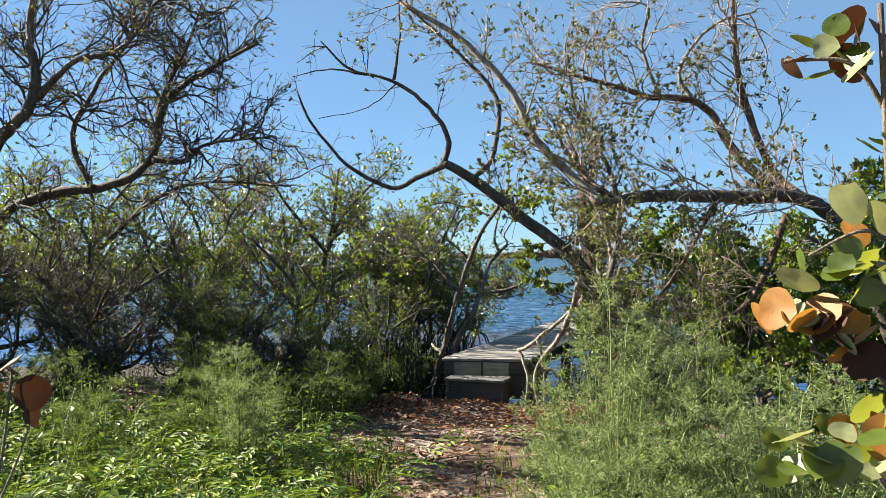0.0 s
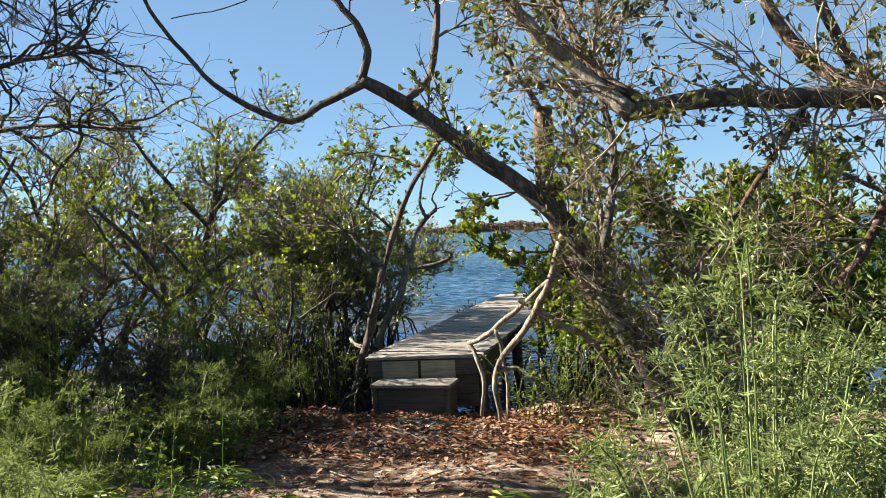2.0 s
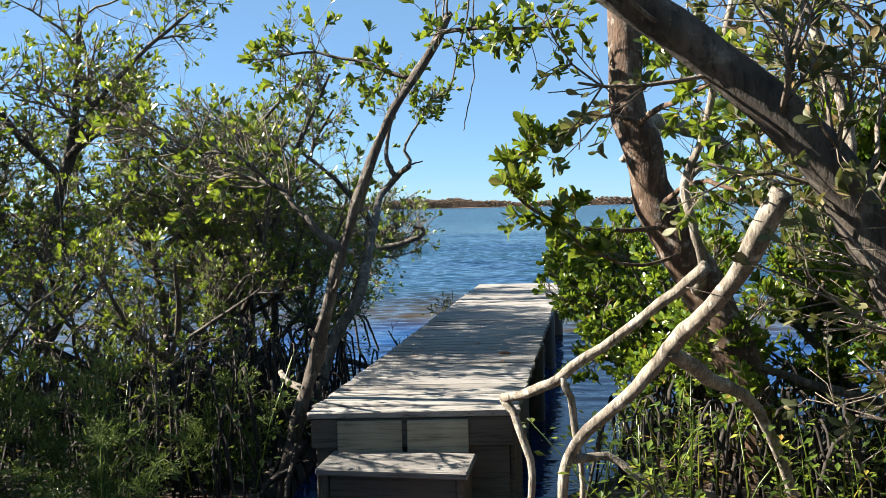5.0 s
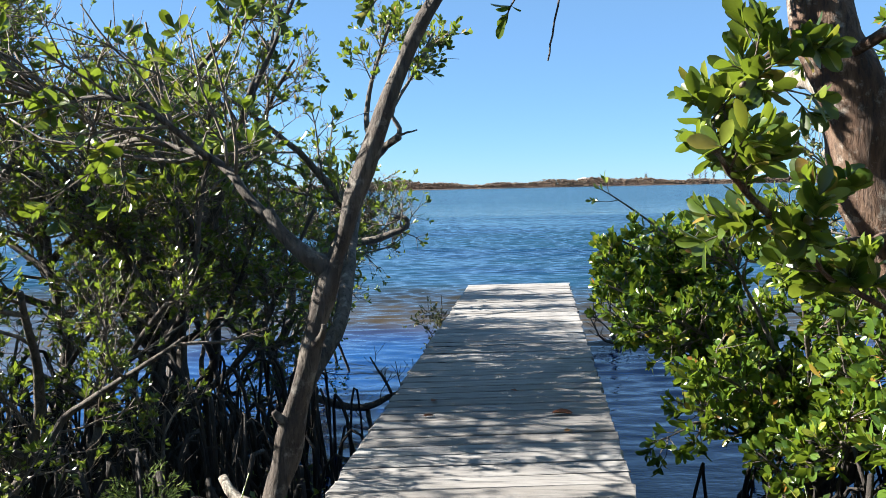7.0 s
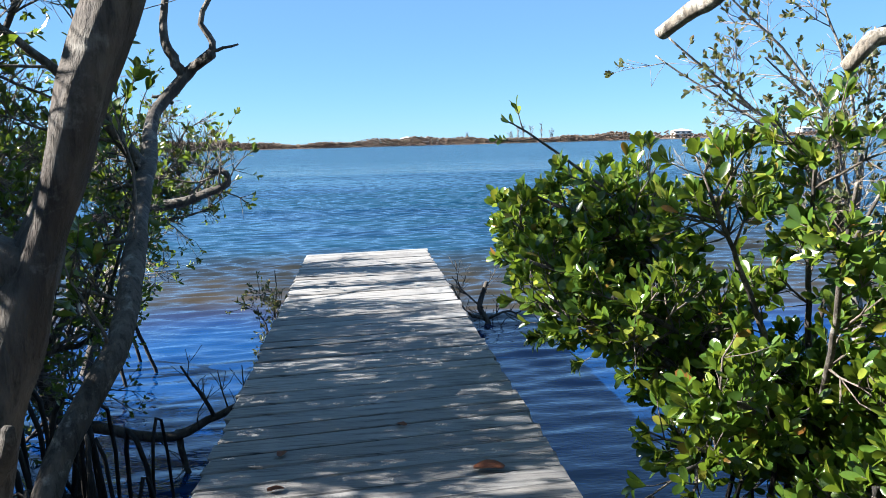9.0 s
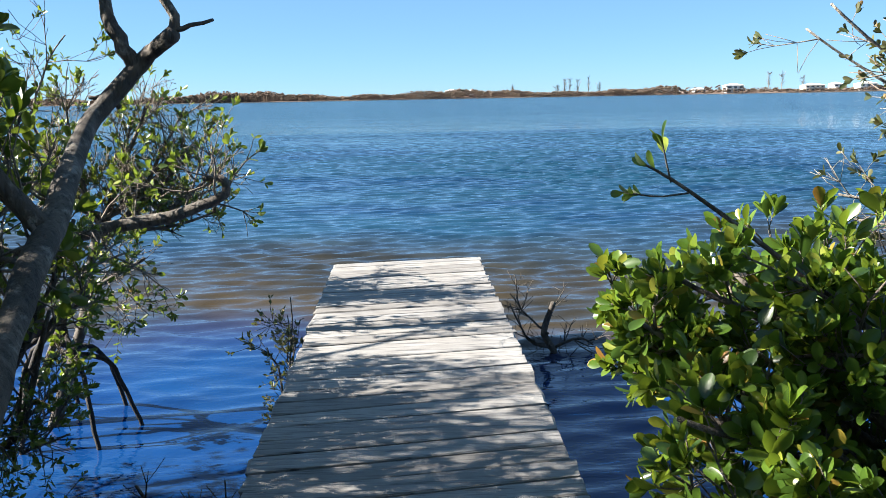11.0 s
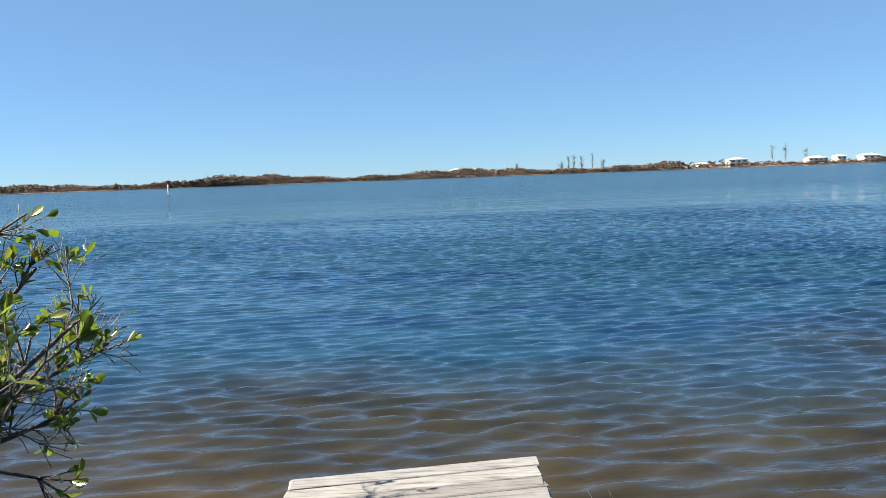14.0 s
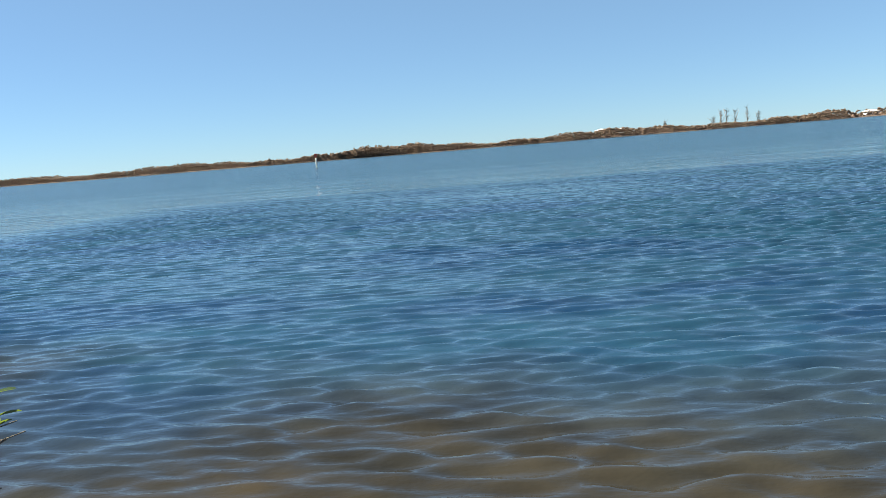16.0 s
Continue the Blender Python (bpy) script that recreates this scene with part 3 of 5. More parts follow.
marker(-51.6, 189.3, True)
marker(-185, 361, False)


# ---- dock ----
DECK, HALF, DOCK_LEN = 0.70, 0.60, 7.74
SKEW = 0.15  # the planks lie askew across the dock
dock = thing("dock", (0, 0, 0), "narrow weathered grey plank dock on posts", "dock")
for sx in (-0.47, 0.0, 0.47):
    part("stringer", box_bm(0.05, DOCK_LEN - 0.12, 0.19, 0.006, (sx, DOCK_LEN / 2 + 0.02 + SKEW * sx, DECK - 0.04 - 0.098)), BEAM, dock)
for sx in (-0.53, 0.53):
    for py in (0.25, 2.6, 5.0, 7.35):
        h = Heap()
        tube(h, spline([(sx, py, -0.9), (sx + 0.01, py, 0), (sx, py, DECK - 0.05)], 7), 0.07, 10, 0.04, np.random.default_rng(int(py * 9)))
        part_mesh("post", h.mesh("post"), BEAM, dock)
front = [part("fascia", box_bm(1.16, 0.035, 0.17, 0.006, (0, 0.035, DECK - 0.13)), BEAM, dock),
         part("plywood_panel", box_bm(0.37, 0.02, 0.2, 0.003, (-0.24, 0.002, DECK - 0.155)), PLY, dock, "stained plywood panel"),
         part("plywood_panel", box_bm(0.35, 0.02, 0.2, 0.003, (0.15, 0.002, DECK - 0.155)), PLY, dock, "stained plywood panel")]
# Dark board added to stand for the black shaded gap under the deck.
front.append(part("back_board", box_bm(1.12, 0.03, 0.5, 0.006, (0, 0.075, DECK - 0.3)), BEAM, dock, "dark board added for the shade under the deck"))
for ob in front:
    ob.rotation_euler.z = math.atan(SKEW)
# Added board, its dark colour standing for shade below the right edge.
part("skirt_board", box_bm(0.03, 1.1, 0.36, 0.006, (0.56, 0.72, DECK - 0.23)), BEAM, dock, "dark board added for the shade along the dock side")
step = thing("dock_step", (-0.04, -0.2, 0.16), "low grey timber step below the dock", "step")
part("tread", box_bm(0.83, 0.36, 0.04, 0.008, (0, 0, 0.29)), PLANK, step)
# Shade below the tread is put into the boards' dark timber colour.
for sx in (-0.37, 0.37):
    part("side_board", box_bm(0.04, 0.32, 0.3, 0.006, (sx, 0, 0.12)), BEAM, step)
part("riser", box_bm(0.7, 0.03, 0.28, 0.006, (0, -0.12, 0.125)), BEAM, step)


# ---- trees ----
def mangrove(seed, height, spread, limbs=6, leaf=0.08, kids=6, bare=0.05, depth=2, per_tip=8, roots=9, wood=None, leafmat=None, label="dense green mangrove standing on arched prop roots"):
    """A wild mangrove: crooked stems, prop roots, a ragged crown."""
    pl = Plant(seed, leaf, per_tip, 0.2, 0.06)
    rng = pl.rng
    trunk = pl.limb([(0, 0, 0.15), (rng.normal(0, .1), rng.normal(0, .1), height * 0.25), (rng.normal(0, .25), rng.normal(0, .25), height * 0.6), (rng.normal(0, .4), rng.normal(0, .4), height * 0.92)], 0.06, 0.02, "trunk")
    pl.sprout(trunk, 6, spread * 0.5, 0.014, depth, kids, bare, 0.8, (0.45, 1.0))
    for i in range(limbs):
        a = 6.283 * i / limbs + rng.uniform(-0.4, 0.4)
        s = trunk[int(rng.uniform(0.2, 0.7) * (len(trunk) - 1))]
        out = spread * rng.uniform(0.55, 1.0)
        rise_ = height * rng.uniform(0.15, 0.55)
        e = s + np.array([math.cos(a) * out, math.sin(a) * out, rise_])
        m = (s + e) / 2 + rng.normal(0, 0.16, 3) + np.array([0, 0, -0.08])
        ln = pl.limb([s, m, e], 0.034, 0.012, "limb", 7)
        pl.sprout(ln, 6, spread * 0.42, 0.011, depth, kids, bare, 0.8, (0.25, 1.0))
    for i in range(roots):
        a = rng.uniform(0, 6.283)
        s = trunk[min(len(trunk) - 1, int(rng.uniform(0.08, 0.32) * len(trunk)))]
        out = rng.uniform(0.3, 1.2)
        e = np.array([math.cos(a) * out, math.sin(a) * out, -0.5])
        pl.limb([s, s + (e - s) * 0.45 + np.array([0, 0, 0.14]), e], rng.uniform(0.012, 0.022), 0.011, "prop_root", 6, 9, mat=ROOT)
    return pl, label


def place(variants, spots, group, label, wood, leafmat, twig=None):
    made = []
    for v in variants:
        pl, _ = v
        made.append(pl.finish("mangrove", (0, 0, 0), label, "mangrove tree", wood, leafmat, twig, group))
    for i, (x, y, turn, size) in enumerate(spots):
        m = pose(x, y, max(-0.25, float(ground_z(np.array(x), np.array(y)))) - 0.02, 0, 0, turn)
        if i < len(made):
            made[i].matrix_basis = m @ Matrix.Scale(size, 4)
        else:
            src = made[i % len(made)]
            keep = src.scale.copy()
            src.scale = (size, size, size)
            copy_thing(src, m)
            src.scale = keep


bank = [mangrove(s, hgt, spr, lims, 0.055, 6, 0.54, 2, 6, 20) for s, hgt, spr, lims in ((11, 3.4, 1.25, 8), (12, 3.0, 1.3, 8), (13, 3.5, 1.25, 9), (14, 2.9, 1.35, 8), (15, 3.3, 1.3, 8))]
airy = [mangrove(s, hgt, spr, 6, 0.06, 4, 0.45, 2, 6, 24) for s, hgt, spr in ((16, 3.0, 1.2), (17, 2.8, 1.15))]
place(airy, ((-2.05, 2.3, 10, 0.9), (-2.75, -0.6, 80, 0.85), (-3.4, 1.4, 320, 0.62), (-1.8, 1.05, 200, 0.55), (-2.3, 0.7, 100, 0.5), (-1.75, 0.15, 150, 0.58)),
      "mangroves left of the dock", "airy mangrove on a tangle of dark prop roots", BARK_DARK, LEAF)
# Spots (-3.2, 4.9) and (-2.7, 4.0) are trees added to shade the deck.
place(bank, ((-2.0, 2.75, 150, 0.8), (-2.45, 3.3, 150, 0.96), (-3.7, 2.5, 300, 1.1), (-2.0, 4.4, 30, 0.74), (-3.6, 3.7, 190, 1.0), (-4.3, -0.7, 220, 0.9), (-5.0, 0.7, 60, 1.05), (-5.4, -1.2, 280, 0.95), (-5.3, 2.6, 110, 1.1), (-6.5, -0.6, 330, 1.0), (-7.0, 2.6, 20, 0.9), (-3.2, 4.9, 250, 1.0), (-2.7, 4.0, 70, 0.9), (-8.9, -0.4, 140, 1.0), (-8.4, -1.9, 45, 1.0), (-10.6, -0.8, 95, 1.1), (-4.6, -2.7, 15, 0.75), (-6.0, -3.0, 170, 0.85), (-7.4, -3.2, 260, 0.9), (-3.6, -1.7, 120, 0.7), (-9.2, -3.4, 75, 0.95), (-5.2, -4.4, 205, 0.75), (-6.9, -4.7, 30, 0.85), (-8.6, -2.4, 300, 1.0)),
      "mangroves left of the dock", "dense green mangrove with crooked stems and prop roots in the shallows", BARK_DARK, LEAF)
brush = [mangrove(s, hgt, 1.0, 9, 0.05, 6, 0.93, 2, 4, 6) for s, hgt in ((18, 1.9), (19, 1.6))]
place(brush, ((-4.0, -2.9, 0, 1.0), (-5.4, -3.5, 60, 1.1), (-2.8, -2.3, 140, 0.85), (-6.4, -4.0, 220, 1.1), (-4.8, -4.2, 300, 0.9), (-7.8, -4.2, 20, 1.2), (-3.4, -3.6, 100, 0.75), (-2.0, -1.9, 250, 0.7)),
      "bare shrubs left of the path", "leafless tangled brown shrub among weeds", BARK_BROWN, LEAF_DULL, BARK_DARK)
rbank = [mangrove(s, hgt, spr, leafmat=LEAF_BRIGHT) for s, hgt, spr in ((21, 2.0, 1.0), (22, 2.3, 1.1))]
place(rbank, ((2.9, 1.9, 0, 0.8), (2.75, 0.8, 70, 0.95), (3.7, 0.6, 90, 0.95), (4.8, -0.4, 200, 1.0), (3.4, -1.2, 300, 0.85), (5.6, -2.0, 140, 1.0), (4.6, 2.4, 40, 0.8), (6.8, -1.2, 250, 1.1), (4.4, -3.2, 10, 0.85)),
      "mangroves right of the dock", "mangrove with bright leaves beside the dock", BARK_GREY, LEAF_BRIGHT)


def root_tangle(seed, count, box, high, label):
    """Arched prop roots crossing one another over the mud, each with both feet in the ground."""
    rng = np.random.default_rng(seed)
    top = thing("root_tangle", ((box[0] + box[1]) / 2, (box[2] + box[3]) / 2, 0.1), label, "roots")
    for _ in range(count):
        x, y = rng.uniform(box[0], box[1]), rng.uniform(box[2], box[3])
        a, out, rise_ = rng.uniform(0, 6.283), rng.uniform(0.12, 0.5), rng.uniform(0.15, high)
        s, e = np.array([x, y, 0.0]), np.array([x + math.cos(a) * out, y + math.sin(a) * out, 0.0])
        for p in (s, e):
            p[2] = float(ground_z(p[0], p[1])) - 0.04
        m1 = s * 0.75 + e * 0.25 + np.array([0, 0, rise_ * 0.9]) + rng.normal(0, 0.03, 3)
        m2 = s * 0.35 + e * 0.65 + np.array([0, 0, rise_]) + rng.normal(0, 0.03, 3)
        r = rng.uniform(0.005, 0.016)
        h = Heap()
        tube(h, spline([s, m1, m2, e], 9), np.linspace(r, r * 0.8, 9), 5, 0.05, rng)
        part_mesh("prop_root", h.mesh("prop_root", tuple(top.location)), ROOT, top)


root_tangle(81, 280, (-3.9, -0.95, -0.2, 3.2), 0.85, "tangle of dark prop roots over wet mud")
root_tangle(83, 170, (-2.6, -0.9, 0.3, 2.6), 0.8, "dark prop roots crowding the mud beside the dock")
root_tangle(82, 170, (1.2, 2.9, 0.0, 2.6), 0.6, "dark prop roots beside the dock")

# slim leaning trunk beside the dock
pl = Plant(31, 0.066, 7, 0.15, 0.05, LEAF_FULL)
t1 = pl.limb([(-0.92, 0.22, 0.0), (-0.8, 0.26, 0.45), (-0.69, 0.3, 0.83), (-0.6, 0.3, 1.14), (-0.5, 0.28, 1.46), (-0.43, 0.3, 1.7), (-0.31, 0.33, 2.05), (-0.16, 0.45, 2.45), (0.02, 0.65, 2.8), (0.15, 0.8, 3.1)], 0.045, 0.026, "trunk", 14, 70, 0.13, 0.001)
f1 = pl.limb([(-0.44, 0.3, 1.6), (-0.53, 0.28, 1.64), (-0.62, 0.28, 1.72), (-0.69, 0.3, 1.82)], 0.036, 0.02, "limb", 9, rough=0.12, mat=BARK_DARK)
for kx, ky, kz, dx, dz in ((-0.62, 0.27, 1.08, -0.05, 0.02), (-0.75, 0.26, 0.66, -0.04, -0.02), (-0.53, 0.25, 1.36, 0.05, 0.03), (-0.82, 0.22, 0.36, 0.06, 0.03)):
    pl.limb([(kx, ky + 0.02, kz), (kx + dx * 0.6, ky - 0.01, kz + dz), (kx + dx, ky - 0.03, kz + dz * 2.5)], 0.022, 0.01, "knot", 8, 7, 0.12, 0.002, BARK_DARK)
s1 = pl.limb([(-0.69, 0.3, 0.72), (-0.82, 0.36, 0.78), (-0.94, 0.43, 0.83)], 0.026, 0.016, "limb", 8, mat=BARK_PALE)
up = pl.limb([t1[-6], (0.2, 0.55, 2.95), (0.55, 0.4, 2.92), (0.95, 0.3, 2.88)], 0.02, 0.006, "limb", 8)
back = pl.limb([t1[-12], (-0.35, 0.6, 2.75), (-0.75, 0.65, 2.85), (-1.1, 0.6, 2.82)], 0.016, 0.005, "limb", 7)
hang = pl.limb([(0.3, 0.7, 3.3), (0.26, 0.55, 2.9), (0.19, 0.42, 2.6), (0.14, 0.4, 2.46)], 0.008, 0.003, "limb", 5)
pl.rosette(hang[-1], hang[-1] - hang[-3], 1.1)
pl.limb([(0.34, 0.65, 3.32), (0.31, 0.5, 2.8), (0.29, 0.4, 2.47), (0.28, 0.4, 2.31)], 0.005, 0.003, "limb", 5)
f2 = pl.limb([(-0.67, 0.3, 1.78), (-0.92, 0.42, 2.0), (-1.27, 0.7, 2.12), (-1.62, 1.0, 2.1), (-1.97, 1.45, 2.3)], 0.018, 0.006, "limb", 7, jitter=0.02)
f3 = pl.limb([(-0.92, 0.42, 2.0), (-1.17, 0.3, 2.2), (-1.57, 0.35, 2.25), (-1.97, 0.55, 2.5)], 0.014, 0.005, "limb", 7, jitter=0.02)
pl.sprout(f2, 18, 0.55, 0.008, 2, 3, 0.7, 0.8, (0.15, 1.0), 0.1)
pl.sprout(f3, 15, 0.5, 0.007, 2, 3, 0.7, 0.8, (0.2, 1.0), 0.1)
pl.sprout(up, 16, 0.26, 0.005, 1, 4, 0.1, 0.9, (0.2, 1.0), -0.5)
pl.sprout(back, 14, 0.26, 0.005, 1, 4, 0.1, 0.9, (0.2, 1.0), -0.4)
pl.sprout(t1, 3, 0.5, 0.008, 1, 5, 0.1, span=(0.85, 1.0))
for a, b in (((-0.8, 0.25, 0.3), (-1.15, 0.1, -0.3)), ((-0.74, 0.26, 0.42), (-0.72, -0.12, 0.0)), ((-0.82, 0.22, 0.3), (-1.0, 0.6, -0.3)), ((-0.78, 0.2, 0.28), (-0.98, -0.1, 0.0))):
    pl.limb([a, tuple((np.array(a) + np.array(b)) / 2 + np.array([-0.05, 0, 0.06])), b], 0.022, 0.014, "prop_root", 6, mat=ROOT)
pl.finish("mangrove", (-0.86, 0.22, 0.0), "slim leaning grey mangrove trunk beside the dock", "mangrove tree", BARK_SLIM, LEAF)

# second stem on the left, lichen-spotted, farther along the dock
pl = Plant(33, 0.062, 7, 0.17, 0.05, LEAF_FULL)
t2 = pl.limb([(-1.21, 1.5, -0.2), (-1.06, 1.85, 0.7), (-0.92, 2.2, 1.12), (-0.96, 2.7, 1.45), (-1.04, 3.3, 1.72), (-1.12, 3.85, 1.94), (-0.96, 4.0, 2.17), (-0.80, 3.88, 2.27)], 0.05, 0.03, "trunk", 12, 50, 0.05, 0.008)
b2 = pl.limb([(-1.02, 3.2, 1.68), (-1.16, 3.1, 1.9), (-1.41, 3.0, 2.2), (-1.76, 2.9, 2.5)], 0.034, 0.012, "limb", 8)
b3 = pl.limb([(-0.96, 4.0, 2.15), (-1.02, 4.0, 2.26), (-1.06, 4.05, 2.42), (-1.01, 4.1, 2.75), (-0.86, 4.15, 3.25)], 0.032, 0.012, "limb", 8)
b4 = pl.limb([(-0.82, 3.9, 2.25), (-0.80, 3.9, 2.32), (-0.86, 3.9, 2.45), (-0.72, 3.95, 2.7), (-0.54, 4.0, 3.05)], 0.022, 0.008, "limb", 8)
b5 = pl.limb([(-0.80, 3.9, 2.29), (-0.74, 3.9, 2.3), (-0.66, 3.9, 2.32)], 0.012, 0.006, "limb", 7)
b6 = pl.limb([(-1.04, 4.0, 2.02), (-1.10, 3.98, 2.06), (-1.14, 3.97, 2.06)], 0.012, 0.007, "limb", 7)
pl.sprout(b2, 6, 0.5, 0.008, 1, 5, 0.1)
pl.sprout(b3, 14, 0.3, 0.005, 1, 5, 0.3, 0.9, (0.72, 1.0), 0.5)
pl.sprout(b4, 14, 0.28, 0.004, 1, 5, 0.3, 0.9, (0.72, 1.0), 0.5)
pl.sprout(t2, 10, 0.5, 0.009, 1, 6, 0.05, span=(0.25, 0.6), toward=(-1, 0.1, 0), pull=0.9)
pl.finish("mangrove", (-1.15, 1.5, -0.2), "lichen-spotted grey mangrove with a forked crooked top", "mangrove tree", BARK_GREY, LEAF)

# bush that overhangs the water near the dock's end
pl = Plant(35, 0.052, 4, 0.17, 0.04, LEAF_FULL)
c1 = pl.limb([(-2.38, 6.0, -0.30), (-2.13, 6.25, 0.60), (-2.03, 6.4, 1.11), (-1.95, 6.48, 1.26), (-1.83, 6.5, 1.61), (-1.68, 6.5, 2.01)], 0.04, 0.01, "trunk", 9)
crown = [c1]
for tip in ((-2.20, 6.5, 2.08), (-1.44, 6.55, 2.00), (-1.28, 6.62, 1.86), (-1.20, 6.8, 1.66), (-1.30, 7.32, 1.46), (-1.33, 7.0, 1.26), (-2.50, 6.5, 2.06), (-2.48, 6.75, 1.61), (-1.83, 6.75, 1.98), (-1.58, 6.45, 1.66), (-2.58, 6.3, 1.66)):
    h0, e = np.array([-2.0, 6.44, 1.08 + 0.02 * len(crown)]), np.array(tip)
    crown.append(pl.limb([h0, h0 + (e - h0) * 0.45 + np.array([0, 0, -0.06]), e], 0.022, 0.006, "limb", 7))
c5 = pl.limb([(-2.33, 6.05, 0.60), (-2.17, 5.75, 1.15), (-1.86, 5.7, 1.31), (-1.41, 5.7, 1.40), (-1.16, 5.7, 1.48), (-1.05, 5.71, 1.54), (-1.07, 5.72, 1.60), (-1.16, 5.72, 1.60)], 0.05, 0.018, "limb", 9, label="broken hooked branch end")
c6 = pl.limb([(-2.33, 6.0, 0.30), (-2.08, 5.9, 0.75), (-1.78, 5.85, 0.95), (-1.58, 5.9, 1.11)], 0.024, 0.008, "limb", 8)
for ln in crown:
    pl.sprout(ln, 15, 0.29, 0.0055, 2, 4, 0.8, 0.65, (0.35, 1.0), 0.4)
pl.sprout(c5, 13, 0.42, 0.007, 1, 6, 0.25, 0.8, (0.2, 0.95), 0.25)
pl.sprout(c6, 18, 0.42, 0.006, 2, 4, 0.6, 0.8, (0.2, 1.0), -0.3)
for a in range(7):
    an = a * 0.9
    pl.limb([(-2.2, 6.05, 0.5 + 0.05 * a), (-2.2 + 0.35 * math.cos(an), 6.05 + 0.35 * math.sin(an), 0.35), (-2.2 + 0.6 * math.cos(an), 6.05 + 0.6 * math.sin(an), -0.7)], 0.018, 0.012, "prop_root", 6, mat=ROOT)
pl.finish("mangrove", (-2.3, 6.0, -0.3), "open twiggy mangrove overhanging the water by the dock", "mangrove tree", BARK_GREY, LEAF)

# tree right of the dock: a thick brown trunk
pl = Plant(41, 0.068, 8, 0.16, 0.05, LEAF_FULL)
o1 = pl.limb([(2.10, 0.7, 0.0), (1.95, 0.62, 0.7), (1.77, 0.6, 1.18), (1.57, 0.6, 1.54), (1.43, 0.6, 1.85), (1.35, 0.6, 2.2), (1.25, 0.65, 2.5), (1.25, 0.75, 3.2)], 0.15, 0.1, "trunk", 16, 70, 0.05, 0.005)
o2 = pl.limb([(1.27, 0.6, 2.2), (1.40, 1.3, 2.3), (1.55, 2.2, 2.38), (1.45, 2.7, 2.3), (1.31, 2.9, 2.22)], 0.05, 0.034, "limb", 10, mat=BARK_PALE, label="broken dead pale branch")
o3 = pl.limb([(1.25, 0.75, 3.1), (1.10, 0.5, 3.5), (0.90, 0.3, 3.9)], 0.045, 0.015, "limb", 8)
o4 = pl.limb([(1.45, 0.55, 1.7), (1.23, 0.1, 1.72), (0.95, -0.3, 1.78), (0.75, -0.52, 1.88), (0.63, -0.62, 1.96)], 0.016, 0.006, "limb", 7)
o5 = pl.limb([(1.63, 0.6, 1.3), (1.63, 0.1, 1.5), (1.55, 0.0, 1.95), (1.61, 0.0, 2.25), (1.75, -0.2, 2.9)], 0.03, 0.02, "limb", 9, mat=BARK_PALE)
o6 = pl.limb([(1.30, 0.55, 2.35), (1.05, 0.05, 2.33), (0.80, -0.4, 2.18), (0.69, -0.6, 2.1)], 0.014, 0.006, "limb", 7)
o7 = pl.limb([(1.55, 0.5, 1.55), (1.30, 0.0, 1.5), (1.05, -0.2, 1.6), (0.90, -0.35, 1.72)], 0.012, 0.005, "limb", 7)
pl.sprout(o7, 5, 0.13, 0.004, 1, 4, 0.0, 0.8, (0.55, 1.0))
o8 = pl.limb([(1.28, 0.6, 2.3), (1.42, 0.15, 2.38), (1.62, -0.35, 2.42), (1.9, -0.75, 2.5)], 0.022, 0.007, "limb", 7)
o9 = pl.limb([(1.45, 0.52, 1.85), (1.6, 0.1, 1.98), (1.78, -0.3, 1.95), (1.95, -0.6, 2.05)], 0.018, 0.006, "limb", 7)
o10 = pl.limb([(2.1, 2.1, 2.2), (1.91, 2.2, 2.12), (1.84, 2.2, 2.1), (1.76, 2.2, 2.01)], 0.045, 0.03, "limb", 9, mat=BARK_PALE, label="broken dead pale branch")
o11 = pl.limb([(1.3, 0.65, 2.35), (1.6, 1.3, 2.4), (1.9, 1.8, 2.35), (2.1, 2.1, 2.2)], 0.055, 0.045, "limb", 9, mat=BARK_PALE)
pl.sprout(o8, 18, 0.3, 0.005, 1, 4, 0.15, 0.9, (0.2, 1.0), 0.1)
pl.sprout(o9, 14, 0.28, 0.005, 1, 4, 0.25, 0.9, (0.2, 1.0), 0.1)
pl.sprout(o3, 6, 0.4, 0.01, 1, 5, 0.1)
pl.sprout(o4, 8, 0.14, 0.004, 1, 4, 0.0, 0.8, (0.5, 1.0))
pl.sprout(o6, 6, 0.14, 0.004, 1, 4, 0.0, 0.8, (0.6, 1.0))
pl.sprout(o5, 5, 0.35, 0.008, 1, 5, 0.5, span=(0.5, 1.0))
pl.sprout(o1, 5, 0.5, 0.009, 1, 5, 0.2, span=(0.8, 1.0))
for a in range(8):
    an = a * 0.8
    pl.limb([(1.95, 0.65, 0.5 + 0.04 * a), (1.95 + 0.35 * math.cos(an), 0.65 + 0.35 * math.sin(an), 0.4), (1.95 + 0.55 * math.cos(an), 0.65 + 0.55 * math.sin(an), -0.3)], 0.018, 0.013, "prop_root", 6, mat=ROOT)
pl.finish("mangrove", (2.1, 0.7, 0.0), "old mangrove with a thick reddish brown trunk", "mangrove tree", BARK_BROWN, LEAF)

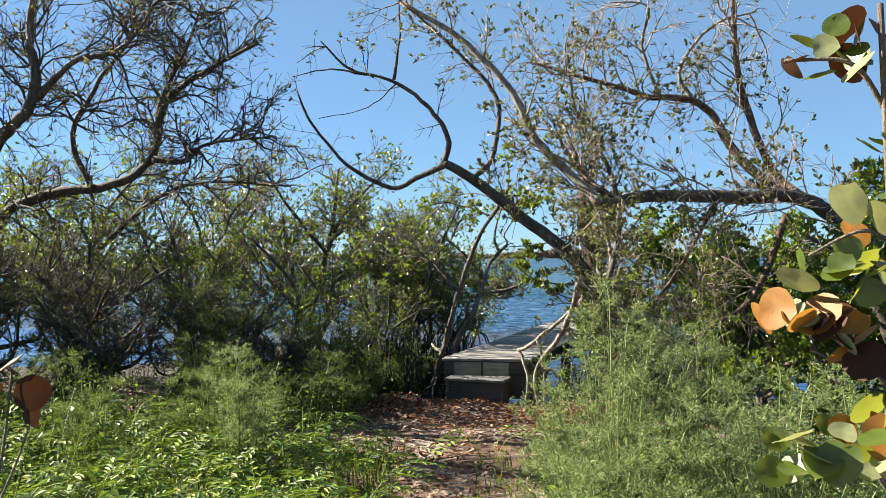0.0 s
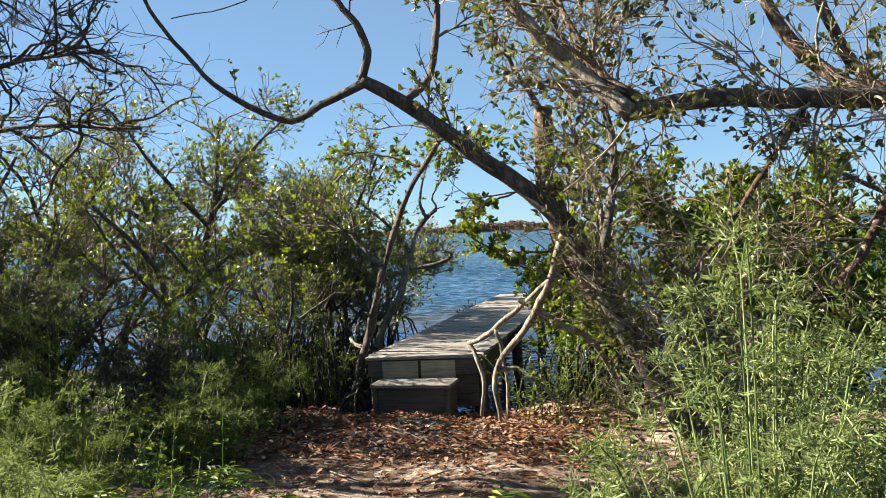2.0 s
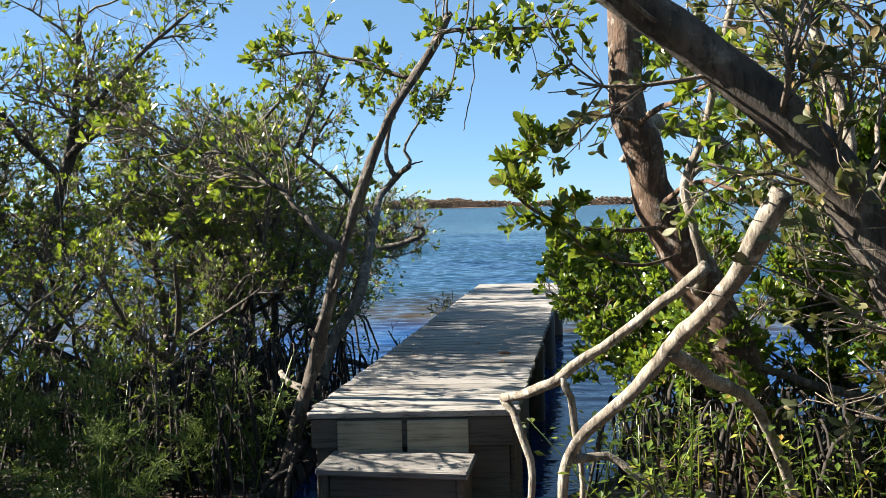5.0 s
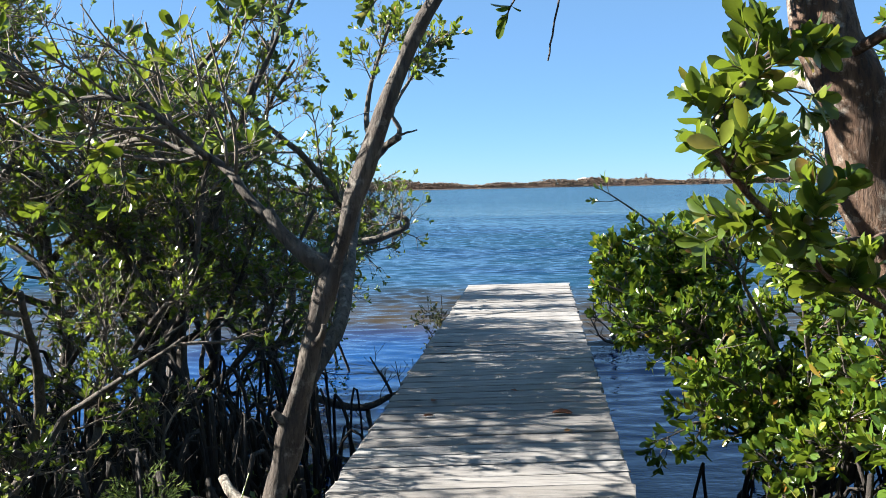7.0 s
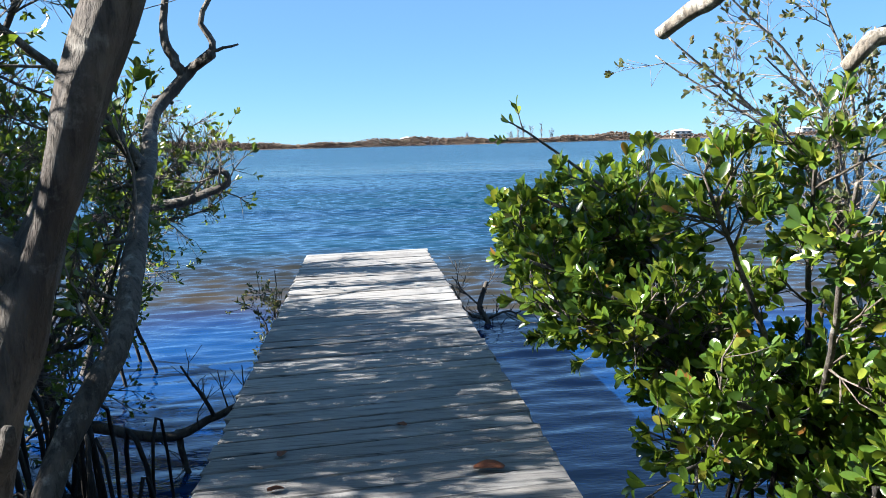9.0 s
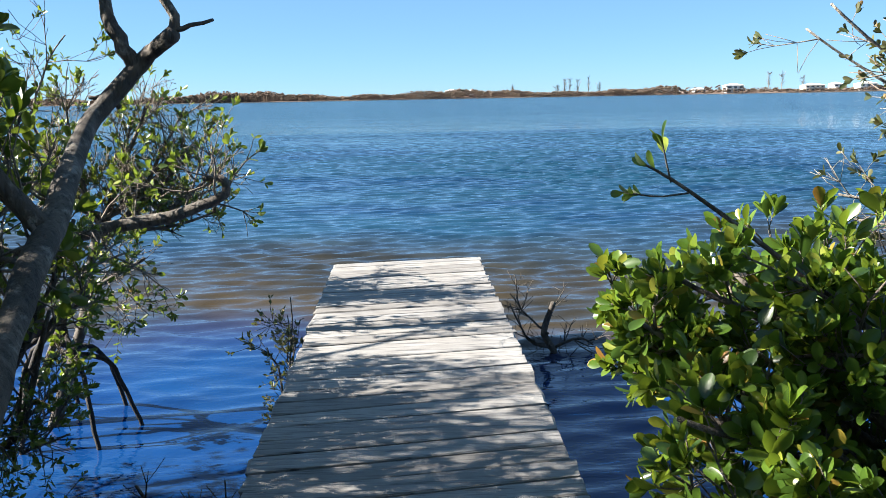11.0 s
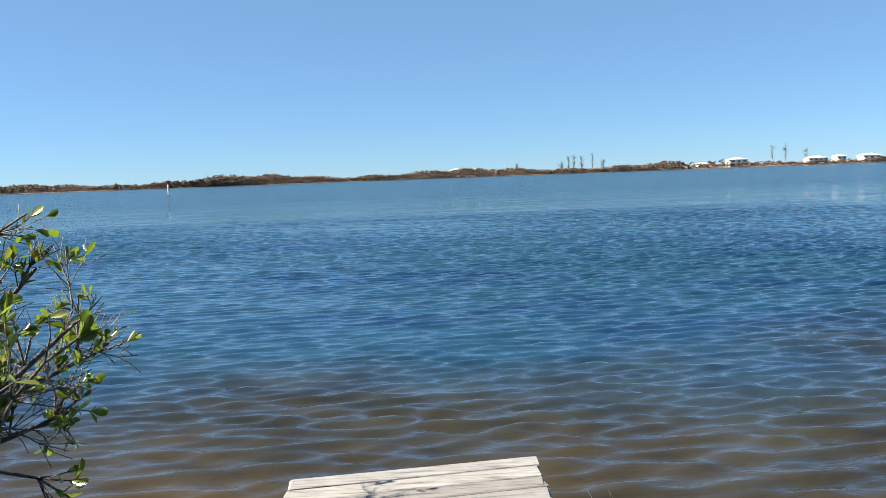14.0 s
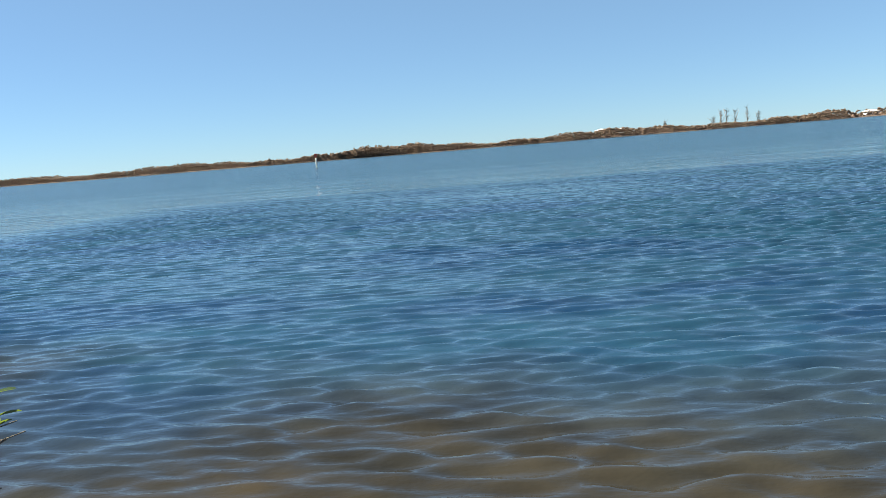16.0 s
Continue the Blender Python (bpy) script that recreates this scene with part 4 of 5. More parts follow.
# leafy shrub right of the dock
pl = Plant(43, 0.066, 8, 0.17, 0.08, LEAF_FULL)
for i, (tip, mid) in enumerate((((0.595, 2.73, 1.90), (0.835, 2.75, 1.66)), ((0.635, 2.65, 1.28), (1.055, 2.65, 1.12)), ((0.955, 2.4, 1.07), (1.255, 2.5, 0.82)), ((1.205, 2.1, 1.57), (1.455, 2.3, 1.12)),
                               ((1.655, 2.2, 1.72), (1.755, 2.4, 1.12)), ((1.055, 1.7, 0.97), (1.455, 2.0, 0.72)), ((2.155, 2.5, 1.62), (1.955, 2.6, 1.02)), ((1.955, 1.8, 1.82), (1.905, 2.2, 1.02)), ((1.455, 1.6, 1.62), (1.655, 2.0, 1.02)), ((1.205, 3.1, 1.02), (1.455, 2.9, 0.72)), ((0.735, 3.15, 1.54), (1.205, 2.9, 1.22)), ((0.655, 3.1, 1.40), (1.155, 2.9, 1.07)), ((0.735, 2.5, 1.07), (1.155, 2.5, 0.87)), ((0.955, 3.0, 1.44), (1.305, 2.85, 1.12)), ((1.105, 2.85, 1.52), (1.355, 2.8, 1.17)), ((0.805, 2.95, 1.17), (1.205, 2.8, 0.92)), ((1.305, 3.2, 1.32), (1.455, 3.0, 0.92)), ((0.905, 2.3, 1.17), (1.255, 2.4, 0.92)), ((1.555, 1.4, 1.32), (1.755, 1.8, 0.82)), ((1.105, 2.2, 0.62), (1.455, 2.4, 0.42)), ((1.455, 1.0, 0.82), (1.655, 1.6, 0.62)), ((1.255, 1.3, 0.52), (1.555, 1.8, 0.52)), ((1.705, 0.9, 1.22), (1.805, 1.6, 0.92)), ((1.005, 1.8, 0.67), (1.455, 2.1, 0.62)), ((1.855, 1.1, 1.57), (1.855, 1.7, 1.12)), ((0.635, 3.48, 1.36), (1.105, 3.1, 1.12)), ((0.715, 3.4, 1.17), (1.155, 3.1, 0.92)), ((0.875, 3.5, 1.38), (1.255, 3.1, 1.07)), ((0.815, 3.3, 0.97), (1.205, 3.0, 0.77)), ((1.035, 3.35, 1.47), (1.355, 3.0, 1.12)), ((0.955, 3.65, 1.12), (1.305, 3.2, 0.92)), ((1.305, 3.5, 1.52), (1.505, 3.1, 1.12)))):
    if i == 0:
        ln = pl.limb([(1.805, 2.55, 0.00), (1.705, 2.6, 0.52), (1.355, 2.85, 1.27), (0.935, 2.95, 1.65), (0.715, 2.95, 1.80), (0.620, 2.95, 1.86)], 0.012, 0.003, "limb", 7, jitter=0.004)
        side = pl.limb([(0.745, 2.955, 1.78), (0.665, 2.975, 1.77), (0.585, 3.0, 1.78)], 0.003, 0.002, "limb", 5, jitter=0.001)
        rise_tip = pl.limb([(0.695, 2.95, 1.81), (0.675, 2.935, 1.87), (0.660, 2.925, 1.92)], 0.003, 0.002, "limb", 5, jitter=0.001)
        pl.per_tip = 4
        for end, size in ((ln, 0.95), (side, 0.85), (side, 0.7), (rise_tip, 0.85)):
            pl.rosette(end[-1], end[-1] - end[-3], size)
        pl.per_tip = 8
        continue
    ln = pl.limb([(1.805, 2.55, 0.00), (1.75 + 0.01 * i, 2.5, 0.35), mid, tip], 0.024, 0.007, "limb", 7)
    pl.sprout(ln, 11 if i in (10, 11) else 14, 0.15 if i in (10, 11, 25, 26) else 0.22 if i in (1, 12) else 0.25, 0.006, 1, 6, 0.03, 0.85, (0.35, 1.0), 0.3)
for a in range(9):
    an = a * 0.7
    pl.limb([(1.805, 2.5, 0.47), (1.85 + 0.3 * math.cos(an), 2.5 + 0.3 * math.sin(an), 0.35), (1.85 + 0.55 * math.cos(an), 2.5 + 0.55 * math.sin(an), -0.6)], 0.014, 0.01, "prop_root", 6, mat=ROOT)
pl.finish("mangrove_shrub", (1.805, 2.55, 0.00), "glossy bright green mangrove shrub over the water", "shrub", BARK_GREY, LEAF_BRIGHT)

# thin-leaved pale shrub farther right
pl = Plant(44, 0.05, 6, 0.2, 0.08, LEAF_FULL)
for mid, tip in (((3.20, 5.0, 1.55), (2.40, 5.1, 2.2)), ((3.30, 5.0, 1.7), (2.80, 5.0, 2.3)), ((3.10, 5.1, 1.6), (2.10, 5.25, 2.35)), ((3.20, 5.0, 1.2), (2.40, 5.2, 1.35)), ((3.50, 5.0, 1.6), (3.60, 5.0, 2.5)), ((3.30, 4.7, 1.2), (2.80, 4.2, 1.9)), ((3.10, 5.0, 1.6), (2.10, 5.0, 2.45)), ((3.00, 5.0, 1.3), (2.25, 5.1, 1.5)), ((3.30, 5.0, 1.9), (2.50, 5.0, 2.75)), ((3.40, 4.9, 1.9), (3.10, 4.9, 2.8))):
    ln = pl.limb([(3.60, 4.9, -0.4), (3.45, 4.95, 0.7), mid, tip], 0.028, 0.006, "limb", 7)
    pl.sprout(ln, 14, 0.33, 0.005, 1, 6, 0.45, 0.8, (0.4, 1.0), 0.2)
pl.finish("mangrove_shrub", (3.7, 4.9, -0.4), "sparse pale-twigged mangrove shrub by the water", "shrub", BARK_PALE, LEAF_DULL, DEADWOOD)

# arching limb across the path
pl = Plant(51, 0.046, 6, 0.19, 0.05, LEAF_FULL)
a0 = pl.limb([(2.71, -1.90, 0.24), (2.38, -1.95, 0.70), (2.10, -1.99, 1.25), (1.89, -2.02, 1.72), (1.64, -2.05, 2.10), (1.17, -2.12, 2.46), (0.66, -2.19, 2.88), (0.27, -2.27, 3.12)], 0.098, 0.046, "trunk", 12, 60, 0.05, 0.006)
a1 = pl.limb([(0.29, -2.27, 3.10), (-0.02, -2.24, 2.99), (-0.38, -2.24, 2.87), (-0.73, -2.59, 3.12), (-0.94, -3.03, 3.54), (-0.99, -3.24, 3.79)], 0.036, 0.009, "limb", 9)
a2 = pl.limb([(0.27, -2.27, 3.12), (0.31, -2.24, 3.39), (0.12, -2.27, 3.71), (-0.25, -2.32, 4.04), (-0.76, -2.40, 4.20), (-1.15, -2.45, 4.55)], 0.036, 0.009, "limb", 9)
a3 = pl.limb([(-0.30, -2.33, 4.07), (-0.21, -2.32, 4.54), (-0.26, -2.33, 5.24)], 0.02, 0.006, "limb", 7)
a4 = pl.limb([(-0.61, -2.38, 4.14), (-1.00, -2.43, 4.20), (-1.50, -2.48, 4.17)], 0.014, 0.006, "limb", 7)
a5 = pl.limb([(-0.25, -2.32, 4.04), (-0.54, -2.47, 3.79), (-1.08, -2.64, 3.64)], 0.008, 0.004, "limb", 6)
a6 = pl.limb([(0.58, -2.21, 2.94), (0.73, -1.88, 3.24), (0.71, -1.68, 3.95), (0.21, -1.75, 4.55), (-0.48, -1.85, 5.15)], 0.034, 0.015, "limb", 9)
a7 = pl.limb([(1.96, -1.96, 1.64), (2.06, -1.59, 2.44), (1.89, -1.51, 3.13), (1.60, -1.56, 3.65), (1.50, -1.57, 4.35)], 0.036, 0.014, "limb", 10)
a8 = pl.limb([(2.26, -1.97, 0.94), (2.12, -1.68, 1.39), (1.94, -1.51, 1.80), (1.88, -1.41, 2.25), (1.67, -1.34, 2.95)], 0.03, 0.016, "limb", 9, mat=BARK_PALE)
pl.sprout(a1, 9, 0.3, 0.006, 1, 4, 0.85, 0.9, (0.3, 1.0), 0.5)
pl.sprout(a2, 9, 0.4, 0.007, 1, 4, 0.85, 0.9, (0.3, 1.0), 0.3)
pl.sprout(a3, 5, 0.4, 0.006, 1, 4, 0.8)
pl.sprout(a6, 12, 0.55, 0.009, 2, 4, 0.55, 0.8, (0.3, 1.0))
pl.sprout(a7, 22, 0.6, 0.01, 2, 4, 0.4, 0.8, (0.15, 1.0))
pl.sprout(a8, 16, 0.55, 0.009, 2, 4, 0.4, 0.8, (0.2, 1.0))
pl.sprout(a0, 16, 0.5, 0.009, 2, 4, 0.5, 0.8, (0.2, 0.9))
pl.finish("mangrove", (2.71, -1.90, 0.24), "leaning mangrove whose dark limb arches over the path", "mangrove tree", BARK_DARK, LEAF_DULL)

# shrub right of the path, under the arching limb
pl = Plant(52, 0.05, 6, 0.2, 0.08, LEAF_FULL)
for i, (mid, tip) in enumerate((((2.56, -2.63, 0.84), (2.23, -2.78, 1.34)), ((2.80, -2.90, 0.94), (2.53, -3.14, 1.54)), ((3.05, -2.56, 1.04), (2.98, -2.77, 1.94)), ((2.60, -2.22, 0.84), (2.18, -2.08, 1.24)), ((3.29, -2.83, 0.84), (3.45, -3.21, 1.44)), ((2.59, -2.83, 0.54), (2.35, -3.27, 0.83)), ((2.83, -2.39, 1.24), (2.52, -2.33, 2.04)))):
    ln = pl.limb([(2.89, -2.48, 0.26), (2.85, -2.54, 0.49), mid, tip], 0.02, 0.006, "limb", 7)
    pl.sprout(ln, 9, 0.3, 0.006, 1, 5, 0.35, 0.85, (0.3, 1.0), 0.3)
pl.finish("mangrove_shrub", (2.89, -2.48, 0.26), "young bright mangrove shrub beside the path", "shrub", BARK_PALE, LEAF_BRIGHT, DEADWOOD)

# tangled tree right of the path, with a thick level limb and bare stems
pl = Plant(53, 0.044, 5, 0.22, 0.04, LEAF_FULL)
g0 = pl.limb([(4.78, -2.75, 0.32), (4.59, -2.88, 1.32), (4.26, -3.02, 2.22), (3.83, -3.18, 2.52), (3.21, -3.46, 2.55), (2.69, -3.73, 2.57), (2.24, -3.89, 2.52)], 0.085, 0.042, "trunk", 12, mat=BARK_DARK)
g1 = pl.limb([(3.93, -3.17, 2.52), (3.69, -2.49, 2.82), (3.43, -2.32, 3.50), (3.33, -2.34, 3.93), (3.29, -2.34, 4.73)], 0.045, 0.022, "limb", 9)
g2 = pl.limb([(3.75, -2.58, 2.62), (3.31, -2.34, 3.03), (2.97, -2.38, 3.52), (2.41, -2.46, 3.64), (2.02, -2.51, 3.82), (1.33, -2.60, 4.07)], 0.05, 0.015, "limb", 9)
g3 = pl.limb([(2.92, -2.39, 3.57), (2.82, -2.40, 3.92), (3.12, -2.37, 4.33), (3.51, -2.31, 4.43)], 0.026, 0.008, "limb", 8, mat=BARK_PALE)
g4 = pl.limb([(2.62, -2.43, 3.62), (2.42, -2.46, 4.12), (2.47, -2.45, 4.52), (2.12, -2.50, 4.62)], 0.022, 0.006, "limb", 8, mat=BARK_PALE)
g5 = pl.limb([(3.16, -3.47, 2.52), (2.80, -3.01, 1.92), (2.46, -2.75, 1.42), (2.05, -2.71, 1.22)], 0.02, 0.008, "limb", 8)
g8 = pl.limb([(2.27, -3.89, 2.52), (1.98, -3.83, 2.78), (1.64, -3.87, 3.12), (1.44, -3.90, 3.50), (1.01, -3.95, 4.00), (0.51, -4.02, 4.38)], 0.046, 0.02, "limb", 10, mat=BARK_PALE)
pl.sprout(g8, 16, 0.5, 0.008, 2, 4, 0.6, 0.9, (0.3, 1.0), 0.2)
g6 = pl.limb([(2.40, -3.82, 2.52), (2.08, -3.71, 2.82), (1.84, -3.44, 3.32)], 0.035, 0.012, "limb", 8)
g7 = pl.limb([(3.73, -3.19, 2.42), (3.44, -3.33, 1.72), (2.96, -3.49, 1.32), (2.55, -3.45, 0.92)], 0.03, 0.008, "limb", 8)
for ln, k, ba in ((g0, 40, 0.5), (g1, 14, 0.6), (g2, 30, 0.5), (g3, 8, 0.9), (g4, 8, 0.9), (g5, 24, 0.45), (g6, 16, 0.4), (g7, 24, 0.5)):
    pl.sprout(ln, k, 0.62, 0.009, 2, 4, ba, 0.9, (0.25, 1.0), 0.15)
pl.finish("mangrove", (4.78, -2.75, 0.32), "tangled half-bare mangrove with a thick level limb", "mangrove tree", BARK_BROWN, LEAF_DULL, DEADWOOD)

# half-bare trees at the left with dark limbs against the sky
pl = Plant(61, 0.046, 5, 0.3, 0.03)
h0 = pl.limb([(-6.21, -2.76, 0.38), (-5.89, -2.92, 1.67), (-5.41, -2.97, 2.56), (-4.89, -2.91, 2.86), (-3.87, -2.79, 2.95), (-3.28, -2.72, 3.26), (-3.02, -2.69, 3.96), (-2.50, -2.63, 4.31), (-1.90, -2.57, 4.58)], 0.085, 0.02, "trunk", 11, 90)
h1 = pl.limb([(-3.26, -2.72, 3.28), (-2.80, -2.67, 3.24), (-2.58, -2.64, 3.40), (-1.73, -2.54, 3.49)], 0.04, 0.01, "limb", 8)
h2 = pl.limb([(-3.20, -2.71, 3.44), (-3.09, -2.80, 3.94), (-2.68, -2.86, 4.43), (-2.48, -2.83, 5.03)], 0.035, 0.01, "limb", 8)
h3 = pl.limb([(-5.24, -2.45, 1.67), (-4.69, -1.98, 2.25), (-3.87, -1.88, 2.86), (-3.20, -1.81, 3.05), (-2.01, -1.67, 2.99)], 0.05, 0.012, "limb", 8)
h4 = pl.limb([(-4.09, -2.82, 2.95), (-4.28, -2.94, 3.55), (-3.98, -2.90, 4.15), (-3.48, -2.85, 4.74), (-3.38, -2.84, 5.34)], 0.04, 0.012, "limb", 8)
for ln, k in ((h0, 64), (h1, 34), (h2, 34), (h3, 44), (h4, 40)):
    pl.sprout(ln, k * 2 // 3, 0.72, 0.015, 2, 4, 0.68, 0.9, (0.3, 1.0), 0.2)
pl.finish("mangrove", (-6.21, -2.76, 0.38), "half-bare mangrove with dark limbs against the sky", "mangrove tree", BARK_DARK, LEAF_DULL, BARK_DARK)
pl = Plant(62, 0.046, 5, 0.3, 0.03)
k0 = pl.limb([(-5.06, -4.04, 0.45), (-4.86, -4.01, 2.25), (-4.29, -3.95, 3.34), (-3.85, -3.90, 3.78), (-3.92, -3.90, 4.53), (-3.82, -3.89, 5.33)], 0.09, 0.035, "trunk", 11)
k1 = pl.limb([(-3.87, -3.90, 3.83), (-3.48, -3.75, 4.23), (-2.88, -3.68, 4.32), (-2.50, -3.54, 4.92)], 0.04, 0.012, "limb", 8)
k2 = pl.limb([(-4.46, -3.97, 3.14), (-5.06, -4.04, 3.85), (-5.16, -4.05, 4.85)], 0.04, 0.012, "limb", 8)
for ln, k in ((k0, 44), (k1, 38), (k2, 34)):
    pl.sprout(ln, k * 2 // 3, 0.75, 0.015, 2, 4, 0.62, 0.9, (0.4, 1.0), 0.2)
pl.finish("mangrove", (-5.06, -4.04, 0.45), "grey-trunked half-bare mangrove among weeds", "mangrove tree", BARK_GREY, LEAF_DULL, BARK_DARK)


def deadwood(name, lines, at, label, mat, seed, twigs=0, size=0.25, knots=0.06):
    pl = Plant(seed, 0.05, 5, 0.24, 0.08)
    for i, (ctrl, r0, r1) in enumerate(lines):
        ln = pl.limb(ctrl, r0, r1, "branch", 10, rough=knots)
        if twigs:
            pl.sprout(ln, twigs, size, 0.005, 1, 3, 1.0, 0.9)
    return pl.finish(name, at, label, "fallen branch", mat, LEAF, mat)


deadwood("fallen_branch", (([(1.66, -1.68, 1.88), (1.56, -1.5, 1.6), (1.46, -1.3, 1.43), (1.34, -1.09, 1.25), (1.15, -0.93, 1.0), (0.95, -0.78, 0.76), (0.89, -0.74, 0.52), (0.92, -0.7, 0.2)], 0.042, 0.022),
                           ([(1.52, -0.86, 1.58), (1.38, -0.8, 1.43), (1.12, -0.7, 1.2), (0.88, -0.62, 1.03), (0.72, -0.5, 0.94), (0.57, -0.38, 0.87)], 0.028, 0.022),
                           ([(0.57, -0.38, 0.87), (0.65, -0.42, 0.74), (0.71, -0.46, 0.5), (0.68, -0.44, 0.18)], 0.026, 0.018),
                           ([(0.88, -0.62, 1.03), (0.93, -0.62, 0.88), (0.98, -0.6, 0.55), (0.96, -0.58, 0.18)], 0.02, 0.013),
                           ([(1.34, -1.09, 1.25), (1.5, -0.88, 1.08), (1.75, -0.56, 0.84), (2.02, -0.3, 0.28)], 0.038, 0.024),
                           ([(0.92, -0.76, 0.68), (1.15, -0.75, 0.66), (1.4, -0.8, 0.46), (1.58, -0.85, 0.2)], 0.022, 0.015)),
         (0.92, -0.7, 0.2), "forked pale fallen branch propped beside the dock", BARK_PALE, 71, knots=0.11)
deadwood("fallen_branch", (([(-1.57, 3.8, 0.3), (-1.2, 3.85, 0.2), (-0.98, 3.9, 0.24), (-0.81, 3.9, 0.31), (-0.7, 3.9, 0.36)], 0.035, 0.018), ([(-0.9, 3.9, 0.28), (-0.98, 3.9, 0.46), (-1.07, 3.9, 0.58)], 0.014, 0.006),
                           ([(-1.1, 3.9, 0.22), (-1.05, 3.8, 0.0), (-0.9, 3.7, -0.15)], 0.02, 0.012)), (-1.57, 3.8, 0.3), "dark dead branch lying in the shallows", BARK_DARK, 72, 4, 0.22)
deadwood("snag", (([(1.24, 7.25, -0.4), (1.15, 7.3, 0.02), (1.08, 7.32, 0.2), (1.14, 7.32, 0.41)], 0.028, 0.024), ([(1.15, 7.3, 0.05), (1.32, 7.3, 0.12), (1.46, 7.3, 0.06)], 0.014, 0.006),
                  ([(1.13, 7.3, 0.05), (0.95, 7.3, 0.12), (0.8, 7.35, 0.4)], 0.014, 0.005), ([(1.1, 7.3, 0.16), (0.92, 7.4, 0.3), (0.82, 7.5, 0.45)], 0.01, 0.004)), (1.24, 7.25, -0.4), "dead twiggy snag with a sawn pale end", BARK_DARK, 73, 7, 0.24)
pl = Plant(74, 0.04, 5, 0.25, 0.05)
for tip in ((-0.78, 6.3, 0.75), (-0.9, 6.0, 0.5), (-0.72, 5.7, 0.62), (-0.85, 6.6, 0.55)):
    ln = pl.limb([(-0.85, 6.1, -0.5), (-0.8, 6.1, 0.2), tip], 0.012, 0.004, "branch", 6)
    pl.sprout(ln, 9, 0.2, 0.004, 1, 4, 0.3)
pl.finish("dead_bush", (-0.85, 6.1, -0.5), "dark withered bush against the dock side", "bush", BARK_DARK, LEAF_DULL, BARK_DARK)


# ---- low plants ----
def scatter(rng, n, x0, x1, y0, y1, keep):
    x, y = rng.uniform(x0, x1, n), rng.uniform(y0, y1, n)
    ok = keep(x, y, rng)
    x, y = x[ok], y[ok]
    return x, y, ground_z(x, y)


def path_mid(y):
    """Centre line of the trodden path."""
    return np.interp(y, (-14, -11, -9.8, -6.2, -4.7, -3.5, -1), (4.4, 3.3, 2.8, 1.6, 1.1, 0.5, -0.05))


def path_half(y):
    return np.interp(y, (-14, -8, -4.6, -3.2, -1, 0), (0.35, 0.38, 0.42, 0.75, 1.6, 1.3))


def grass(name, n, box, keep, tall, wide, mat, label, seed):
    rng = np.random.default_rng(seed)
    x, y, z = scatter(rng, n, *box, keep)
    k = len(x)
    a = rng.uniform(0, 6.283, k)
    tilt = rng.uniform(0.15, 0.75, k)
    way = np.stack([np.cos(a) * tilt, np.sin(a) * tilt, np.ones(k)], -1)
    nrm = np.stack([-np.cos(a), -np.sin(a), tilt + 0.2], -1)
    ln = rng.uniform(*tall, k) * (0.7 + 0.5 * np.sin(x * 2.1) * np.sin(y * 1.7) ** 2)
    part_ = leaves_mesh(name, BLADE, np.stack([x, y, z - 0.01], -1), way, nrm, ln, np.full(k, wide) * rng.uniform(0.6, 1.3, k))
    return tagged(part_mesh(name, part_, mat), label, "grass", kind="stuff")


left_grass = lambda x, y, r: (x < path_mid(y) - path_half(y) + r.normal(0, 0.12, len(x))) & (x > path_mid(y) - 5)
right_grass = lambda x, y, r: (x > path_mid(y) + path_half(y) + r.normal(0, 0.12, len(x)))
grass("grass", 15000, (-4.5, 2.4, -10.5, -3.9), left_grass, (0.14, 0.42), 0.011, GRASS, "long bright grass beside the path", 5)
grass("grass", 5000, (1.0, 5.4, -11, -3.6), right_grass, (0.12, 0.34), 0.010, GRASS, "grass under the shrubs beside the path", 6)


def herbs(name, n, box, keep, height, label, seed, mat, size=0.05):
    """Ankle- to knee-high leafy weeds."""
    rng = np.random.default_rng(seed)
    x, y, z = scatter(rng, n, *box, keep)
    pos, way, nrm, ln = [], [], [], []
    stems = Heap()
    for cx, cy, cz in zip(x, y, z):
        hgt = rng.uniform(*height) * (0.6 + 0.6 * abs(math.sin(cx * 1.3 + cy)))
        lean = rng.normal(0, 0.18, 2)
        line = [np.array([cx, cy, cz - 0.02]), np.array([cx + lean[0] * 0.5, cy + lean[1] * 0.5, cz + hgt * 0.6]), np.array([cx + lean[0], cy + lean[1], cz + hgt])]
        tube(stems, line, (0.005, 0.004, 0.002), 3)
        for _ in range(int(8 + hgt * 26)):
            u = rng.uniform(0.15, 1.0)
            p = line[0] * (1 - u) + line[2] * u
            a = rng.uniform(0, 6.283)
            d = np.array([math.cos(a), math.sin(a), rng.uniform(-0.1, 0.8)])
            pos.append(p + d * rng.uniform(0, 0.09))
            way.append(d)
            nrm.append(np.array([-d[0] * 0.4, -d[1] * 0.4, 1]) + rng.normal(0, 0.3, 3))
            ln.append(size * rng.uniform(0.5, 1.4))
    ln = np.array(ln)
    top = tagged(part_mesh(name, leaves_mesh(name, LEAF_SIMPLE, np.array(pos), np.array(way), np.array(nrm), ln, ln * 0.62), mat), label, "weeds", kind="stuff")
    part_mesh("stem_mass", stems.mesh("stem_mass"), mat, top, kind="stuff")


